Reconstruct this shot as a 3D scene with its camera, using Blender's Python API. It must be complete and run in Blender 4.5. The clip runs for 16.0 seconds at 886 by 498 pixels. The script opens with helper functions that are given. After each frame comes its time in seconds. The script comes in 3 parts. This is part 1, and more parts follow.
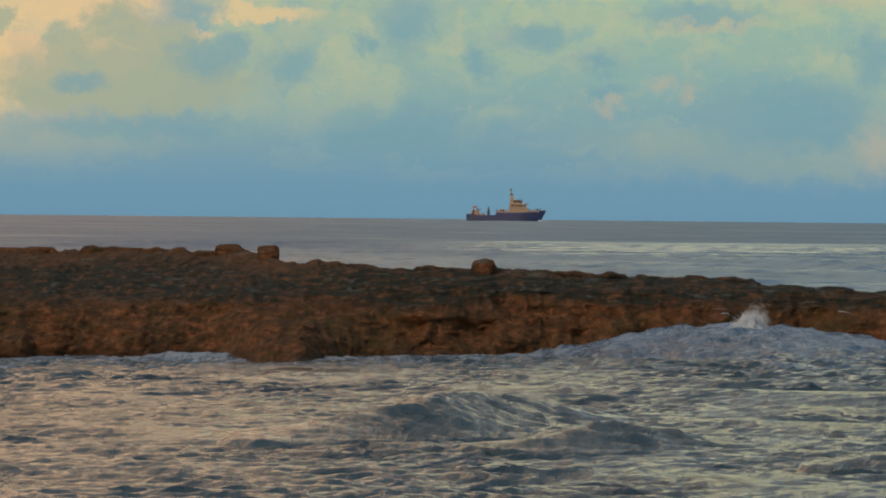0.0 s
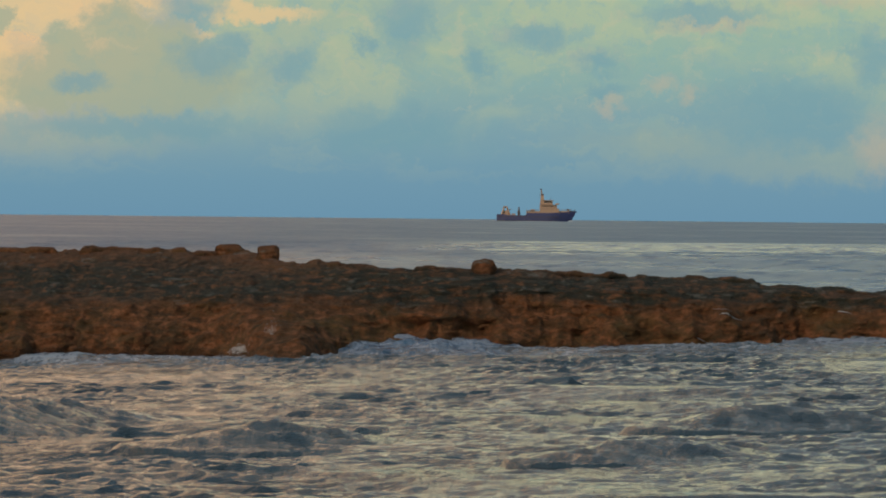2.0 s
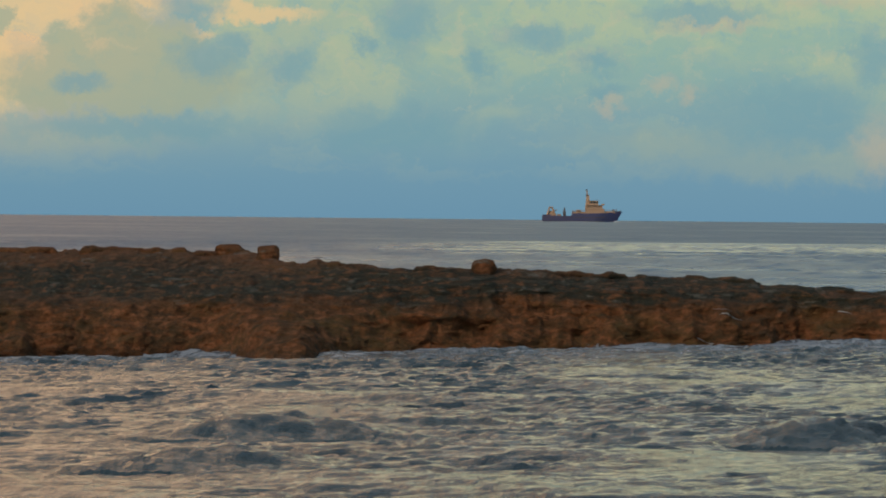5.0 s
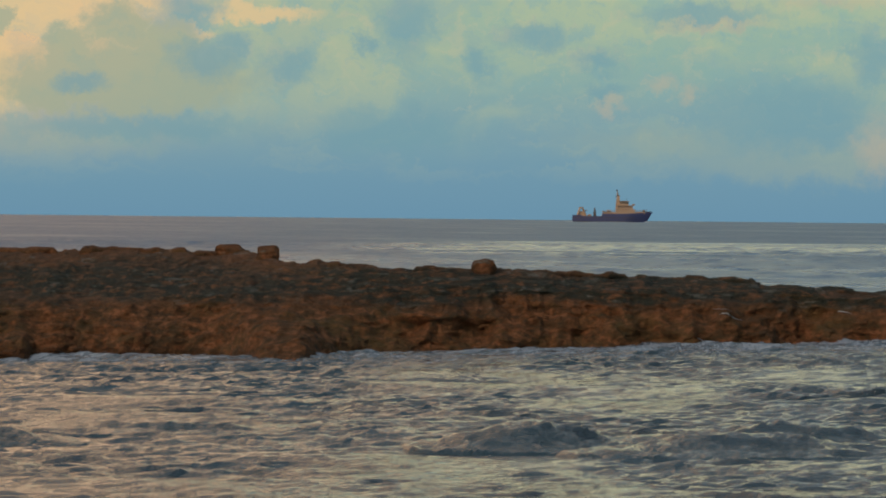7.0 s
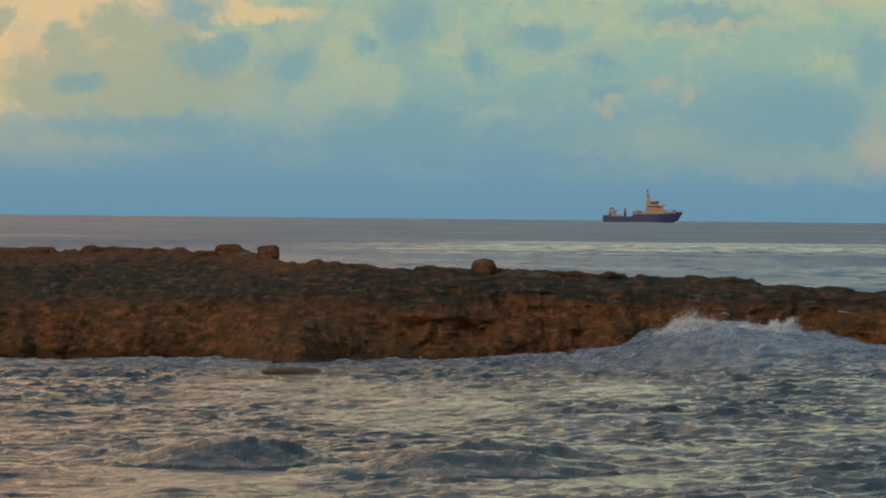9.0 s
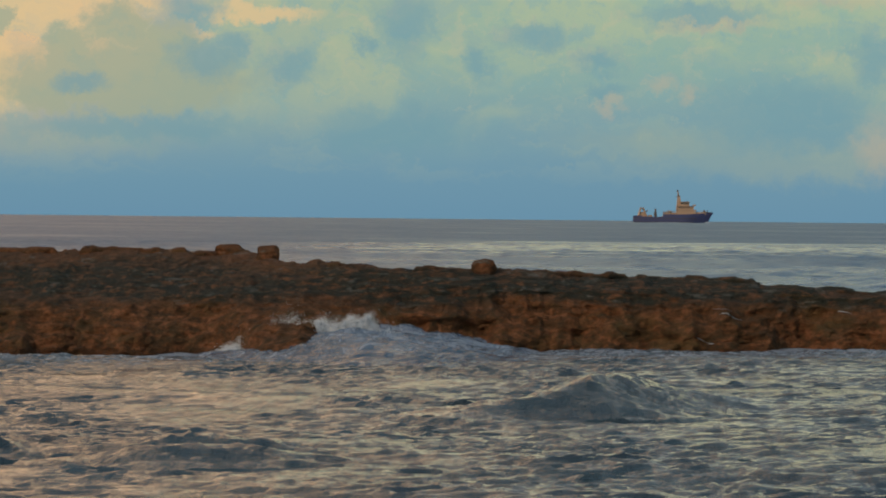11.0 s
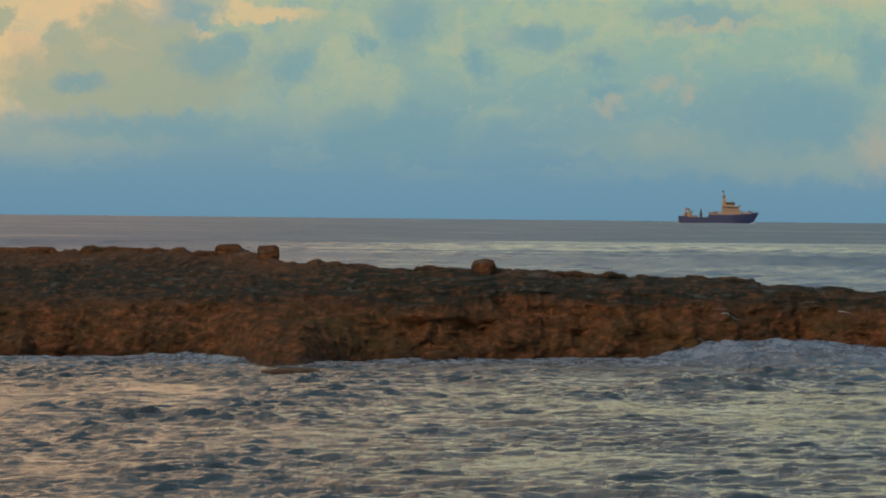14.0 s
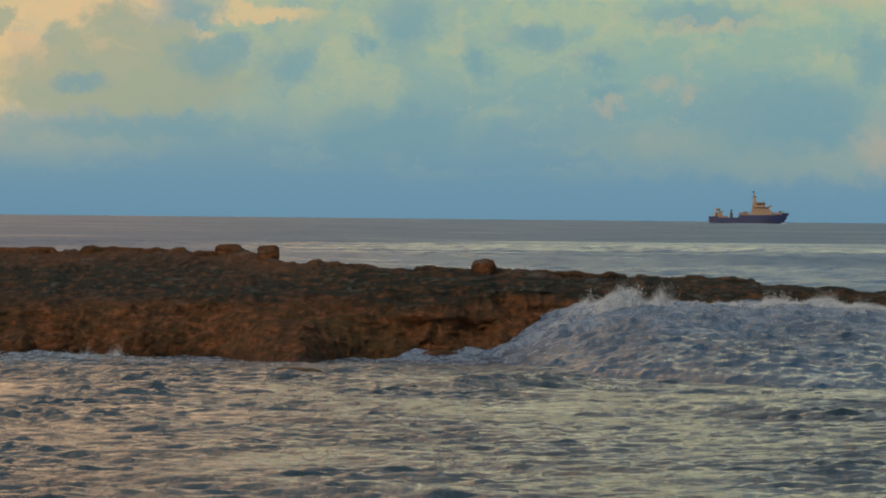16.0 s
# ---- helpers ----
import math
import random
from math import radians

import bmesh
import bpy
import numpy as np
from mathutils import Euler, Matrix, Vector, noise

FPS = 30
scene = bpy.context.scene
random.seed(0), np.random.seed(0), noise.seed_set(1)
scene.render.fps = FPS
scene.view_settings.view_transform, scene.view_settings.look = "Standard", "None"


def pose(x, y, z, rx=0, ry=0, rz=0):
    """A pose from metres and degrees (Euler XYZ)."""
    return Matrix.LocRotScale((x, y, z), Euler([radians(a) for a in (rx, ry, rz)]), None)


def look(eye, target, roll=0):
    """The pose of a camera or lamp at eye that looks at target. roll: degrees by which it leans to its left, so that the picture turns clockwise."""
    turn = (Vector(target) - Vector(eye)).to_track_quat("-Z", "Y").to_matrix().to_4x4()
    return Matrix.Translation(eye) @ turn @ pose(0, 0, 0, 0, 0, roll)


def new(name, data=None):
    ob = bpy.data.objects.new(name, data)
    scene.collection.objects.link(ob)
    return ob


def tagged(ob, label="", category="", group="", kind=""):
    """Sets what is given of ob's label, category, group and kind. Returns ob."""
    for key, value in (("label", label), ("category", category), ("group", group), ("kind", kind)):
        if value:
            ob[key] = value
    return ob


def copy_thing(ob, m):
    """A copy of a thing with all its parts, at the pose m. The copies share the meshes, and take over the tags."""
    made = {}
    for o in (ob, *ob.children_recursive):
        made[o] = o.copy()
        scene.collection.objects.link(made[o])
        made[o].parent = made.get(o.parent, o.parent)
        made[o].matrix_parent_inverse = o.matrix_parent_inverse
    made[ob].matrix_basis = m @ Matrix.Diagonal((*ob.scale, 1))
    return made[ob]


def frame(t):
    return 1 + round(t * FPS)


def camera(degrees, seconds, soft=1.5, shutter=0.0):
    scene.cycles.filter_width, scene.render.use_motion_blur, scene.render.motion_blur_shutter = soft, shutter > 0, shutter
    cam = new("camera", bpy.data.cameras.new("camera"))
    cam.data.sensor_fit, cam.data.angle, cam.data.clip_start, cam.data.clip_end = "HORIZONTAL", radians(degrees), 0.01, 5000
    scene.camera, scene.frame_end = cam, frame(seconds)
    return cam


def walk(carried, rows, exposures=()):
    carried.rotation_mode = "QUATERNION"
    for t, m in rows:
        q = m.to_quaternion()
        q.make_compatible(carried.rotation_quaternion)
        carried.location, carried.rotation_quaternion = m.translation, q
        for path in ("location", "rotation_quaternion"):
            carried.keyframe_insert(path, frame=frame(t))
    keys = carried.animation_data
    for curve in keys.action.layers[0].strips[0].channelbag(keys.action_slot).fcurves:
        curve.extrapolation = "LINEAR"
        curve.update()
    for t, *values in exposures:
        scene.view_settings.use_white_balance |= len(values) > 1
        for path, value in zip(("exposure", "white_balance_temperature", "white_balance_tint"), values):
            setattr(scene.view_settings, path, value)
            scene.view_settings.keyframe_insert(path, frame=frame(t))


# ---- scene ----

# ---- camera: a long lens on a tripod on the shore ----
EYE_Z = 3.2
FOCAL = 784 / math.tan(radians(6.0))
cam = camera(12.0, 16.0, soft=1.9)
CAM_POSE = look((0, 0, EYE_Z), (0, 1000, EYE_Z - 7.78), 0.585)
walk(cam, [(0, CAM_POSE), (16, CAM_POSE)], exposures=[(0, -0.03), (8, -0.06), (16, -0.11)])

# ---- world, sun ----
SUN_EL, SUN_AZ = 24.0, 215.0          # degrees; azimuth clockwise from +y


def nodes_of(tree):
    def add(kind, inputs=None, operation=None, data_type=None, blend_type=None, interpolation_type=None):
        n = tree.nodes.new(kind)
        if operation:
            n.operation = operation
        if data_type:
            n.data_type = data_type
        if blend_type:
            n.blend_type = blend_type
        if interpolation_type:
            n.interpolation_type = interpolation_type
        for k, v in (inputs or {}).items():
            if isinstance(v, bpy.types.NodeSocket):
                tree.links.new(v, n.inputs[k])
            else:
                n.inputs[k].default_value = v
        return n
    return add


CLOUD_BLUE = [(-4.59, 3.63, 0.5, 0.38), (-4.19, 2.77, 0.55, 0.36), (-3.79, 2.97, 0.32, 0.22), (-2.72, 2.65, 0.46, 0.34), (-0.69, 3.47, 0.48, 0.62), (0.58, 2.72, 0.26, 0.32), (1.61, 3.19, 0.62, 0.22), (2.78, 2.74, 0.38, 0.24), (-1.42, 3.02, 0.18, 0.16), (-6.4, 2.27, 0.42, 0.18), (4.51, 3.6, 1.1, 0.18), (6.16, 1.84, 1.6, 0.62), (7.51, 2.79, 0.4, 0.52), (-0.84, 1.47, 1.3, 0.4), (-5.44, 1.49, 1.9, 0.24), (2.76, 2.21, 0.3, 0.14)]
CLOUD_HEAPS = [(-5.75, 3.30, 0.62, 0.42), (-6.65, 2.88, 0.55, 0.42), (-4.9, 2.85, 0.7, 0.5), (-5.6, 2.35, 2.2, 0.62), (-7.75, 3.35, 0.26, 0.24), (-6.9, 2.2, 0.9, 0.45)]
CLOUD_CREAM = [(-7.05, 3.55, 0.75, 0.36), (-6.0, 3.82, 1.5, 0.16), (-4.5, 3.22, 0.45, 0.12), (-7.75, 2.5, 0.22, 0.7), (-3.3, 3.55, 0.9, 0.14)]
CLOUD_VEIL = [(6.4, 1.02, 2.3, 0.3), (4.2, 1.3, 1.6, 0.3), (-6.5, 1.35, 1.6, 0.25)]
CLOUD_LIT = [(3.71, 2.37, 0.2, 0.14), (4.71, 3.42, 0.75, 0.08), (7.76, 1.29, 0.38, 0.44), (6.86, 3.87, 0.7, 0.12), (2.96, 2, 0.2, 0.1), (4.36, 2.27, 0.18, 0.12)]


def build_world():
    w = bpy.data.worlds.new("world")
    scene.world = w
    w.use_nodes = True
    tree = w.node_tree
    tree.nodes.clear()
    add = nodes_of(tree)

    def mth(op, a, b=0.0, c=0.0):
        return add("ShaderNodeMath", {0: a, 1: b, 2: c}, operation=op).outputs[0]

    def mix(f, a, b, mode="MIX"):
        return add("ShaderNodeMix", {0: f, 6: a, 7: b}, data_type="RGBA", blend_type=mode).outputs[2]

    def ramp(f, lo, hi):
        return add("ShaderNodeMapRange", {0: f, 1: lo, 2: hi}, interpolation_type="SMOOTHSTEP").outputs[0]

    def vec(op, a, b):
        return add("ShaderNodeVectorMath", {0: a, 1: b}, operation=op).outputs[0]

    sky = add("ShaderNodeTexSky")
    sky.sky_type, sky.sun_disc, sky.dust_density = "NISHITA", False, 2.0
    sky.sun_elevation, sky.sun_rotation = radians(SUN_EL), radians(SUN_AZ)
    co = add("ShaderNodeTexCoord").outputs["Generated"]
    x, y, z = add("ShaderNodeSeparateXYZ", {0: co}).outputs
    # blue above the sea, cream and teal in the cloud deck higher up, slate overhead
    grad = add("ShaderNodeValToRGB", {0: mth("MAXIMUM", z, 0.0)})
    stops = [(0.0, (0.150, 0.305, 0.430)), (0.010, (0.165, 0.325, 0.430)), (0.022, (0.215, 0.370, 0.415)), (0.036, (0.275, 0.438, 0.385)),
             (0.052, (0.35, 0.49, 0.36)), (0.075, (1.14, 1.04, 0.58)), (0.145, (1.05, 0.95, 0.57)), (0.19, (0.46, 0.52, 0.56)), (0.30, (0.22, 0.28, 0.38)), (1.0, (0.16, 0.22, 0.33))]
    els = grad.color_ramp.elements
    while len(els) < len(stops):
        els.new(0.5)
    for e, (p, c) in zip(els, stops):
        e.position, e.color = p, (*c, 1)
    # sunset glow on the left
    n0 = add("ShaderNodeTexNoise", {"Vector": co, "Scale": 30.0, "Detail": 6.0, "Roughness": 0.6}).outputs[0]
    side = mth("ADD", mth("SUBTRACT", mth("MULTIPLY", z, 0.28), x), mth("MULTIPLY", mth("SUBTRACT", n0, 0.5), 0.035))
    fade = ramp(z, 0.55, 0.16)
    haze = mth("MULTIPLY", mth("MULTIPLY", ramp(side, -0.015, 0.115), ramp(z, 0.006, 0.048)), fade)
    col = mix(mth("MULTIPLY", haze, mth("ADD", 0.5, mth("MULTIPLY", ramp(z, 0.05, 0.08), 0.3))), grad.outputs[0], mix(ramp(z, 0.05, 0.09), (0.56, 0.48, 0.29, 1), (0.84, 0.61, 0.38, 1)))
    glow = mth("MULTIPLY", mth("MULTIPLY", ramp(side, 0.058, 0.112), ramp(z, 0.008, 0.048)), fade)
    col = mix(mth("MULTIPLY", glow, 0.98), col, mix(ramp(z, 0.05, 0.09), (0.86, 0.55, 0.29, 1), (1.42, 0.80, 0.43, 1)))
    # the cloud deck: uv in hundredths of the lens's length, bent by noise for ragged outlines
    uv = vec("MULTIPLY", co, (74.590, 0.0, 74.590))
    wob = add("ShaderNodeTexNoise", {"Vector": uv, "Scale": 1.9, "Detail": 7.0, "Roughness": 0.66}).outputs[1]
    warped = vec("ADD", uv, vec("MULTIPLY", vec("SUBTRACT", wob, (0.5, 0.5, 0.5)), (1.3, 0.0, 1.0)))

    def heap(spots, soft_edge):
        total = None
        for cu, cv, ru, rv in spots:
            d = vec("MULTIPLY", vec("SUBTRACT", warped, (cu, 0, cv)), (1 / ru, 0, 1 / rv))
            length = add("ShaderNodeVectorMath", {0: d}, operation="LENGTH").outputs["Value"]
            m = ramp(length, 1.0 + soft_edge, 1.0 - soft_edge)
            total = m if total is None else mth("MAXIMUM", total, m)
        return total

    n1 = add("ShaderNodeTexNoise", {"Vector": vec("MULTIPLY", uv, (0.45, 1.0, 0.75)), "Scale": 1.0, "Detail": 5.0, "Roughness": 0.5, "Distortion": 0.6}).outputs[0]
    n2 = add("ShaderNodeTexNoise", {"Vector": vec("MULTIPLY", warped, (1.0, 1.0, 1.5)), "Scale": 1.5, "Detail": 6.0, "Roughness": 0.55}).outputs[0]
    n3 = add("ShaderNodeTexNoise", {"Vector": vec("ADD", vec("MULTIPLY", warped, (0.35, 1.0, 1.9)), (7.0, 0, 3.0)), "Scale": 1.2, "Detail": 5.0, "Roughness": 0.55}).outputs[0]
    rise = ramp(z, 0.010, 0.034)
    lit = mth("MULTIPLY", ramp(n1, 0.46, 0.60), rise)
    col = mix(mth("MULTIPLY", lit, 0.46), col, (0.47, 0.53, 0.33, 1))
    dim = mth("MULTIPLY", ramp(n2, 0.50, 0.64), rise)
    col = mix(mth("MULTIPLY", dim, 0.50), col, (0.24, 0.42, 0.42, 1))
    warm = mth("MULTIPLY", ramp(n2, 0.47, 0.36), ramp(z, 0.020, 0.045))
    col = mix(mth("MULTIPLY", warm, 0.28), col, (0.58, 0.52, 0.34, 1))
    veil = mth("MULTIPLY", ramp(n3, 0.50, 0.66), ramp(z, 0.004, 0.018))
    col = mix(mth("MULTIPLY", veil, 0.30), col, (0.36, 0.45, 0.37, 1))
    n4 = add("ShaderNodeTexNoise", {"Vector": vec("MULTIPLY", warped, (1.0, 1.0, 1.6)), "Scale": 4.0, "Detail": 6.0, "Roughness": 0.62}).outputs[0]
    col = mix(mth("MULTIPLY", mth("MULTIPLY", ramp(n4, 0.54, 0.68), rise), 0.28), col, (0.52, 0.52, 0.36, 1))
    col = mix(mth("MULTIPLY", mth("MULTIPLY", ramp(n4, 0.46, 0.32), rise), 0.32), col, (0.24, 0.40, 0.42, 1))
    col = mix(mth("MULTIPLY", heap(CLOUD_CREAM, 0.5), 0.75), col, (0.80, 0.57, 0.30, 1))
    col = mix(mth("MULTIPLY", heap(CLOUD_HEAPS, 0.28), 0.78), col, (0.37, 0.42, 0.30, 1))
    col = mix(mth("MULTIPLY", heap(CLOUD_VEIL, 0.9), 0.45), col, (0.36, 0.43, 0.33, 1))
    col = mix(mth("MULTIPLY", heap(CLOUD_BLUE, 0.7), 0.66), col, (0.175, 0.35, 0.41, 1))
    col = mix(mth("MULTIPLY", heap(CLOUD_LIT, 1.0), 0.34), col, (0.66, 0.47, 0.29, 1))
    col = mix(0.05, col, mix(1.0, sky.outputs[0], (0.1, 0.1, 0.1, 1), "MULTIPLY"))
    bg = add("ShaderNodeBackground", {0: col, 1: 1.0})
    out = add("ShaderNodeOutputWorld")
    tree.links.new(bg.outputs[0], out.inputs[0])


build_world()
sun_data = bpy.data.lights.new("sun", "SUN")
sun_data.energy, sun_data.angle, sun_data.color = 1.9, radians(14), (1.0, 0.80, 0.60)
sun = new("sun", sun_data)
az, elv = radians(SUN_AZ), radians(SUN_EL)
sun.matrix_world = look((math.sin(az) * math.cos(elv) * 50, math.cos(az) * math.cos(elv) * 50, math.sin(elv) * 50), (0, 0, 0))


# ---- numeric noise ----
def lattice(ix, iy, iz, seed):
    h = (ix.astype(np.int64) * 374761393 + iy.astype(np.int64) * 668265263 + iz.astype(np.int64) * 2147483647 + seed * 974634777) & 0xFFFFFFFF
    h = ((h ^ (h >> 13)) * 1274126177) & 0xFFFFFFFF
    h = ((h ^ (h >> 16)) * 2246822519) & 0xFFFFFFFF
    return ((h ^ (h >> 15)) & 0xFFFFFF) / float(0xFFFFFF)


def vnoise(x, y, z, seed=0):
    """Smooth noise from -1 to 1."""
    x, y, z = np.broadcast_arrays(np.asarray(x, float), y, z)
    fx, fy, fz = np.floor(x), np.floor(y), np.floor(z)
    u, v, w = x - fx, y - fy, z - fz
    u, v, w = (q * q * q * (q * (q * 6 - 15) + 10) for q in (u, v, w))
    out = 0.0
    for i in (0, 1):
        for j in (0, 1):
            for k in (0, 1):
                out = out + lattice(fx + i, fy + j, fz + k, seed) * (u if i else 1 - u) * (v if j else 1 - v) * (w if k else 1 - w)
    return out * 2 - 1


def fbm(x, y, z, octaves=4, seed=0, gain=0.5):
    out, amp, s = 0.0, 1.0, 1.0
    for o in range(octaves):
        out = out + amp * vnoise(x * s + o * 7.1, y * s, z * s, seed + o)
        amp, s = amp * gain, s * 2.03
    return out


def ridged(x, y, z, octaves=4, seed=0, gain=0.55):
    out, amp, s = 0.0, 1.0, 1.0
    for o in range(octaves):
        out = out + amp * (1 - 2 * np.abs(vnoise(x * s + o * 3.3, y * s, z * s, seed + o)))
        amp, s = amp * gain, s * 2.1
    return out


def smooth(a, b, x):
    t = np.clip((x - a) / (b - a), 0, 1)
    return t * t * (3 - 2 * t)


def grid_mesh(name, X, Y, Z, material, parent=None, label="", wrap=False):
    n, m = X.shape
    me = bpy.data.meshes.new(name)
    me.vertices.add(n * m)
    me.vertices.foreach_set("co", np.stack([X, Y, Z], -1).astype(np.float32).ravel())
    idx = np.arange(n * m).reshape(n, m)
    q = np.stack([idx[:-1, :-1], idx[1:, :-1], idx[1:, 1:], idx[:-1, 1:]], -1).reshape(-1, 4)
    if wrap:
        q2 = np.stack([idx[:-1, -1], idx[1:, -1], idx[1:, 0], idx[:-1, 0]], -1).reshape(-1, 4)
        q = np.concatenate([q, q2])
    me.loops.add(q.size)
    me.loops.foreach_set("vertex_index", q.ravel().astype(np.int32))
    me.polygons.add(len(q))
    me.polygons.foreach_set("loop_start", np.arange(0, q.size, 4, dtype=np.int32))
    me.polygons.foreach_set("use_smooth", np.ones(len(q), dtype=bool))
    me.update(calc_edges=True)
    me.materials.append(material)
    ob = new(name, me)
    if parent:
        ob.parent = parent
    if label:
        tagged(ob, label)
    return ob


def part(name, bm, material, parent=None, label="", flat=True):
    me = bpy.data.meshes.new(name)
    bm.normal_update()
    bm.to_mesh(me)
    bm.free()
    if not flat:
        me.polygons.foreach_set("use_smooth", np.ones(len(me.polygons), dtype=bool))
    me.materials.append(material)
    ob = new(name, me)
    if parent:
        ob.parent = parent
    if label:
        tagged(ob, label)
    return ob


# ---- materials ----
def material(name, rough=0.6, metal=0.0, color=(0.5, 0.5, 0.5)):
    m = bpy.data.materials.new(name)
    m.use_nodes = True
    add = nodes_of(m.node_tree)
    b = m.node_tree.nodes["Principled BSDF"]
    b.inputs["Roughness"].default_value = rough
    b.inputs["Metallic"].default_value = metal
    b.inputs["Base Color"].default_value = (*color, 1)
    return m, add, b


def paint(name, color, rough=0.5, streak=0.25, size=0.6):
    """Weathered ship's paint: blotches and vertical streaks."""
    m, add, b = material(name, rough)
    co = add("ShaderNodeTexCoord").outputs["Object"]
    mp = add("ShaderNodeMapping", {0: co, 3: (size, size, size * 0.2)}).outputs[0]
    n = add("ShaderNodeTexNoise", {"Vector": mp, "Scale": 1.0, "Detail": 5.0}).outputs[0]
    r = add("ShaderNodeMapRange", {0: n, 1: 0.35, 2: 0.75, 3: 0.0, 4: streak}).outputs[0]
    dark = tuple(c * 0.45 + d for c, d in zip(color, (0.02, 0.012, 0.005)))
    c = add("ShaderNodeMix", {0: r, 6: (*color, 1), 7: (*dark, 1)}, data_type="RGBA").outputs[2]
    m.node_tree.links.new(c, b.inputs["Base Color"])
    return m


def water_material(name, scale, strength, rough, deep, stretch=1.0, open_sea=False, surf=0.0):
    m, add, b = material(name, rough)
    tree = m.node_tree
    b.inputs["IOR"].default_value = 1.33
    co = add("ShaderNodeTexCoord").outputs["Object"]
    sep = add("ShaderNodeSeparateXYZ", {0: co})

    def mapped(scl, loc=(0, 0, 0)):
        return add("ShaderNodeMapping", {0: co, 1: loc, 3: scl}).outputs[0]

    def rng(v, a, c, lo=0.0, hi=1.0):
        return add("ShaderNodeMapRange", {0: v, 1: a, 2: c, 3: lo, 4: hi}).outputs[0]

    def mth(op, a, c):
        return add("ShaderNodeMath", {0: a, 1: c}, operation=op).outputs[0]

    n1 = add("ShaderNodeTexNoise", {"Vector": mapped((scale, scale * stretch, scale)), "Scale": 1.0, "Detail": 6.0, "Roughness": 0.68, "Distortion": 0.3}).outputs[0]
    bump = add("ShaderNodeBump", {"Height": n1, "Strength": strength, "Distance": 0.6 / scale})
    if not open_sea:
        # wind ripples in long lanes over the fine ruffle
        lanes = add("ShaderNodeTexNoise", {"Vector": mapped((4.0, 0.9, 4.0), (2, 5, 0)), "Scale": 1.0, "Detail": 5.0, "Roughness": 0.62, "Distortion": 0.5}).outputs[0]
        tree.links.new(mth("ADD", mth("MULTIPLY", n1, 0.6), mth("MULTIPLY", lanes, 1.3)), bump.inputs["Height"])
        # ruffled by gusts here, smoother there
        gust = add("ShaderNodeTexNoise", {"Vector": mapped((0.5, 0.2, 0.5), (3, 8, 0)), "Scale": 1.0, "Detail": 4.0, "Roughness": 0.6}).outputs[0]
        tree.links.new(rng(gust, 0.36, 0.64, strength * 0.35, strength * 1.5), bump.inputs["Strength"])
    tree.links.new(bump.outputs[0], b.inputs["Normal"])
    big = add("ShaderNodeTexNoise", {"Vector": co, "Scale": 0.25, "Detail": 3.0}).outputs[0]
    col = add("ShaderNodeMix", {0: rng(big, 0.35, 0.65), 6: (*deep, 1), 7: (deep[0] * 1.5, deep[1] * 1.6, deep[2] * 1.5, 1)}, data_type="RGBA").outputs[2]
    if open_sea:
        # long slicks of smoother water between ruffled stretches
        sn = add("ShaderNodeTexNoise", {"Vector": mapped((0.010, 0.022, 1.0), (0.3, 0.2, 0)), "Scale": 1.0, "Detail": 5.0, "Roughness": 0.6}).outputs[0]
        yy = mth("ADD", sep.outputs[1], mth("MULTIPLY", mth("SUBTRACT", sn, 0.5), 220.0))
        # distance band smoothed to put a bright glint on the far sea, stronger rightwards
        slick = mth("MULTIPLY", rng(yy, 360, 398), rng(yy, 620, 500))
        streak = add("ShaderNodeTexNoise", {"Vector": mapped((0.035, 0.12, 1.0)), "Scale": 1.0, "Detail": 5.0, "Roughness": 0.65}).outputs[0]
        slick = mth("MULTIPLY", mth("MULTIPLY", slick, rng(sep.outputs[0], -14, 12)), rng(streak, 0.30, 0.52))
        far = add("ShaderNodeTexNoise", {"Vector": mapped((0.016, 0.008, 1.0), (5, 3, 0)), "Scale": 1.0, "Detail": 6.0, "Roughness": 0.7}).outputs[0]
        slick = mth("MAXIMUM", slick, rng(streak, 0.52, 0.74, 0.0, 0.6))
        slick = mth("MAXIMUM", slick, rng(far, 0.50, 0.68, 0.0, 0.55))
        close = rng(sep.outputs[1], 430, 230)
        base_r = rng(close, 0.0, 1.0, rough, 0.30)
        base_s = rng(close, 0.0, 1.0, strength, strength * 0.45)
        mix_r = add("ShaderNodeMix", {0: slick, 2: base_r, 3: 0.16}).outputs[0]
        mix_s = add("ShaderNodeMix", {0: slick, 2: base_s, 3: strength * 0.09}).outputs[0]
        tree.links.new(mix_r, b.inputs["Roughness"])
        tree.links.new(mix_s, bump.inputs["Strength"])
    if surf > 0:
        # lacy foam, thick by the rocks and sparse farther out
        f1 = add("ShaderNodeTexNoise", {"Vector": mapped((1.5, 0.9, 1.5)), "Scale": 1.0, "Detail": 8.0, "Roughness": 0.72, "Distortion": 1.4}).outputs[0]
        near = rng(sep.outputs[1], 84.0, 96.0, 0.0, 0.34)
        fm = mth("MULTIPLY", rng(mth("ADD", f1, near), 0.66, 0.88), surf)
        col = add("ShaderNodeMix", {0: fm, 6: col, 7: (0.40, 0.47, 0.60, 1)}, data_type="RGBA").outputs[2]
        tree.links.new(rng(fm, 0.0, 1.0, rough, 0.65), b.inputs["Roughness"])
    tree.links.new(col, b.inputs["Base Color"])
    return m


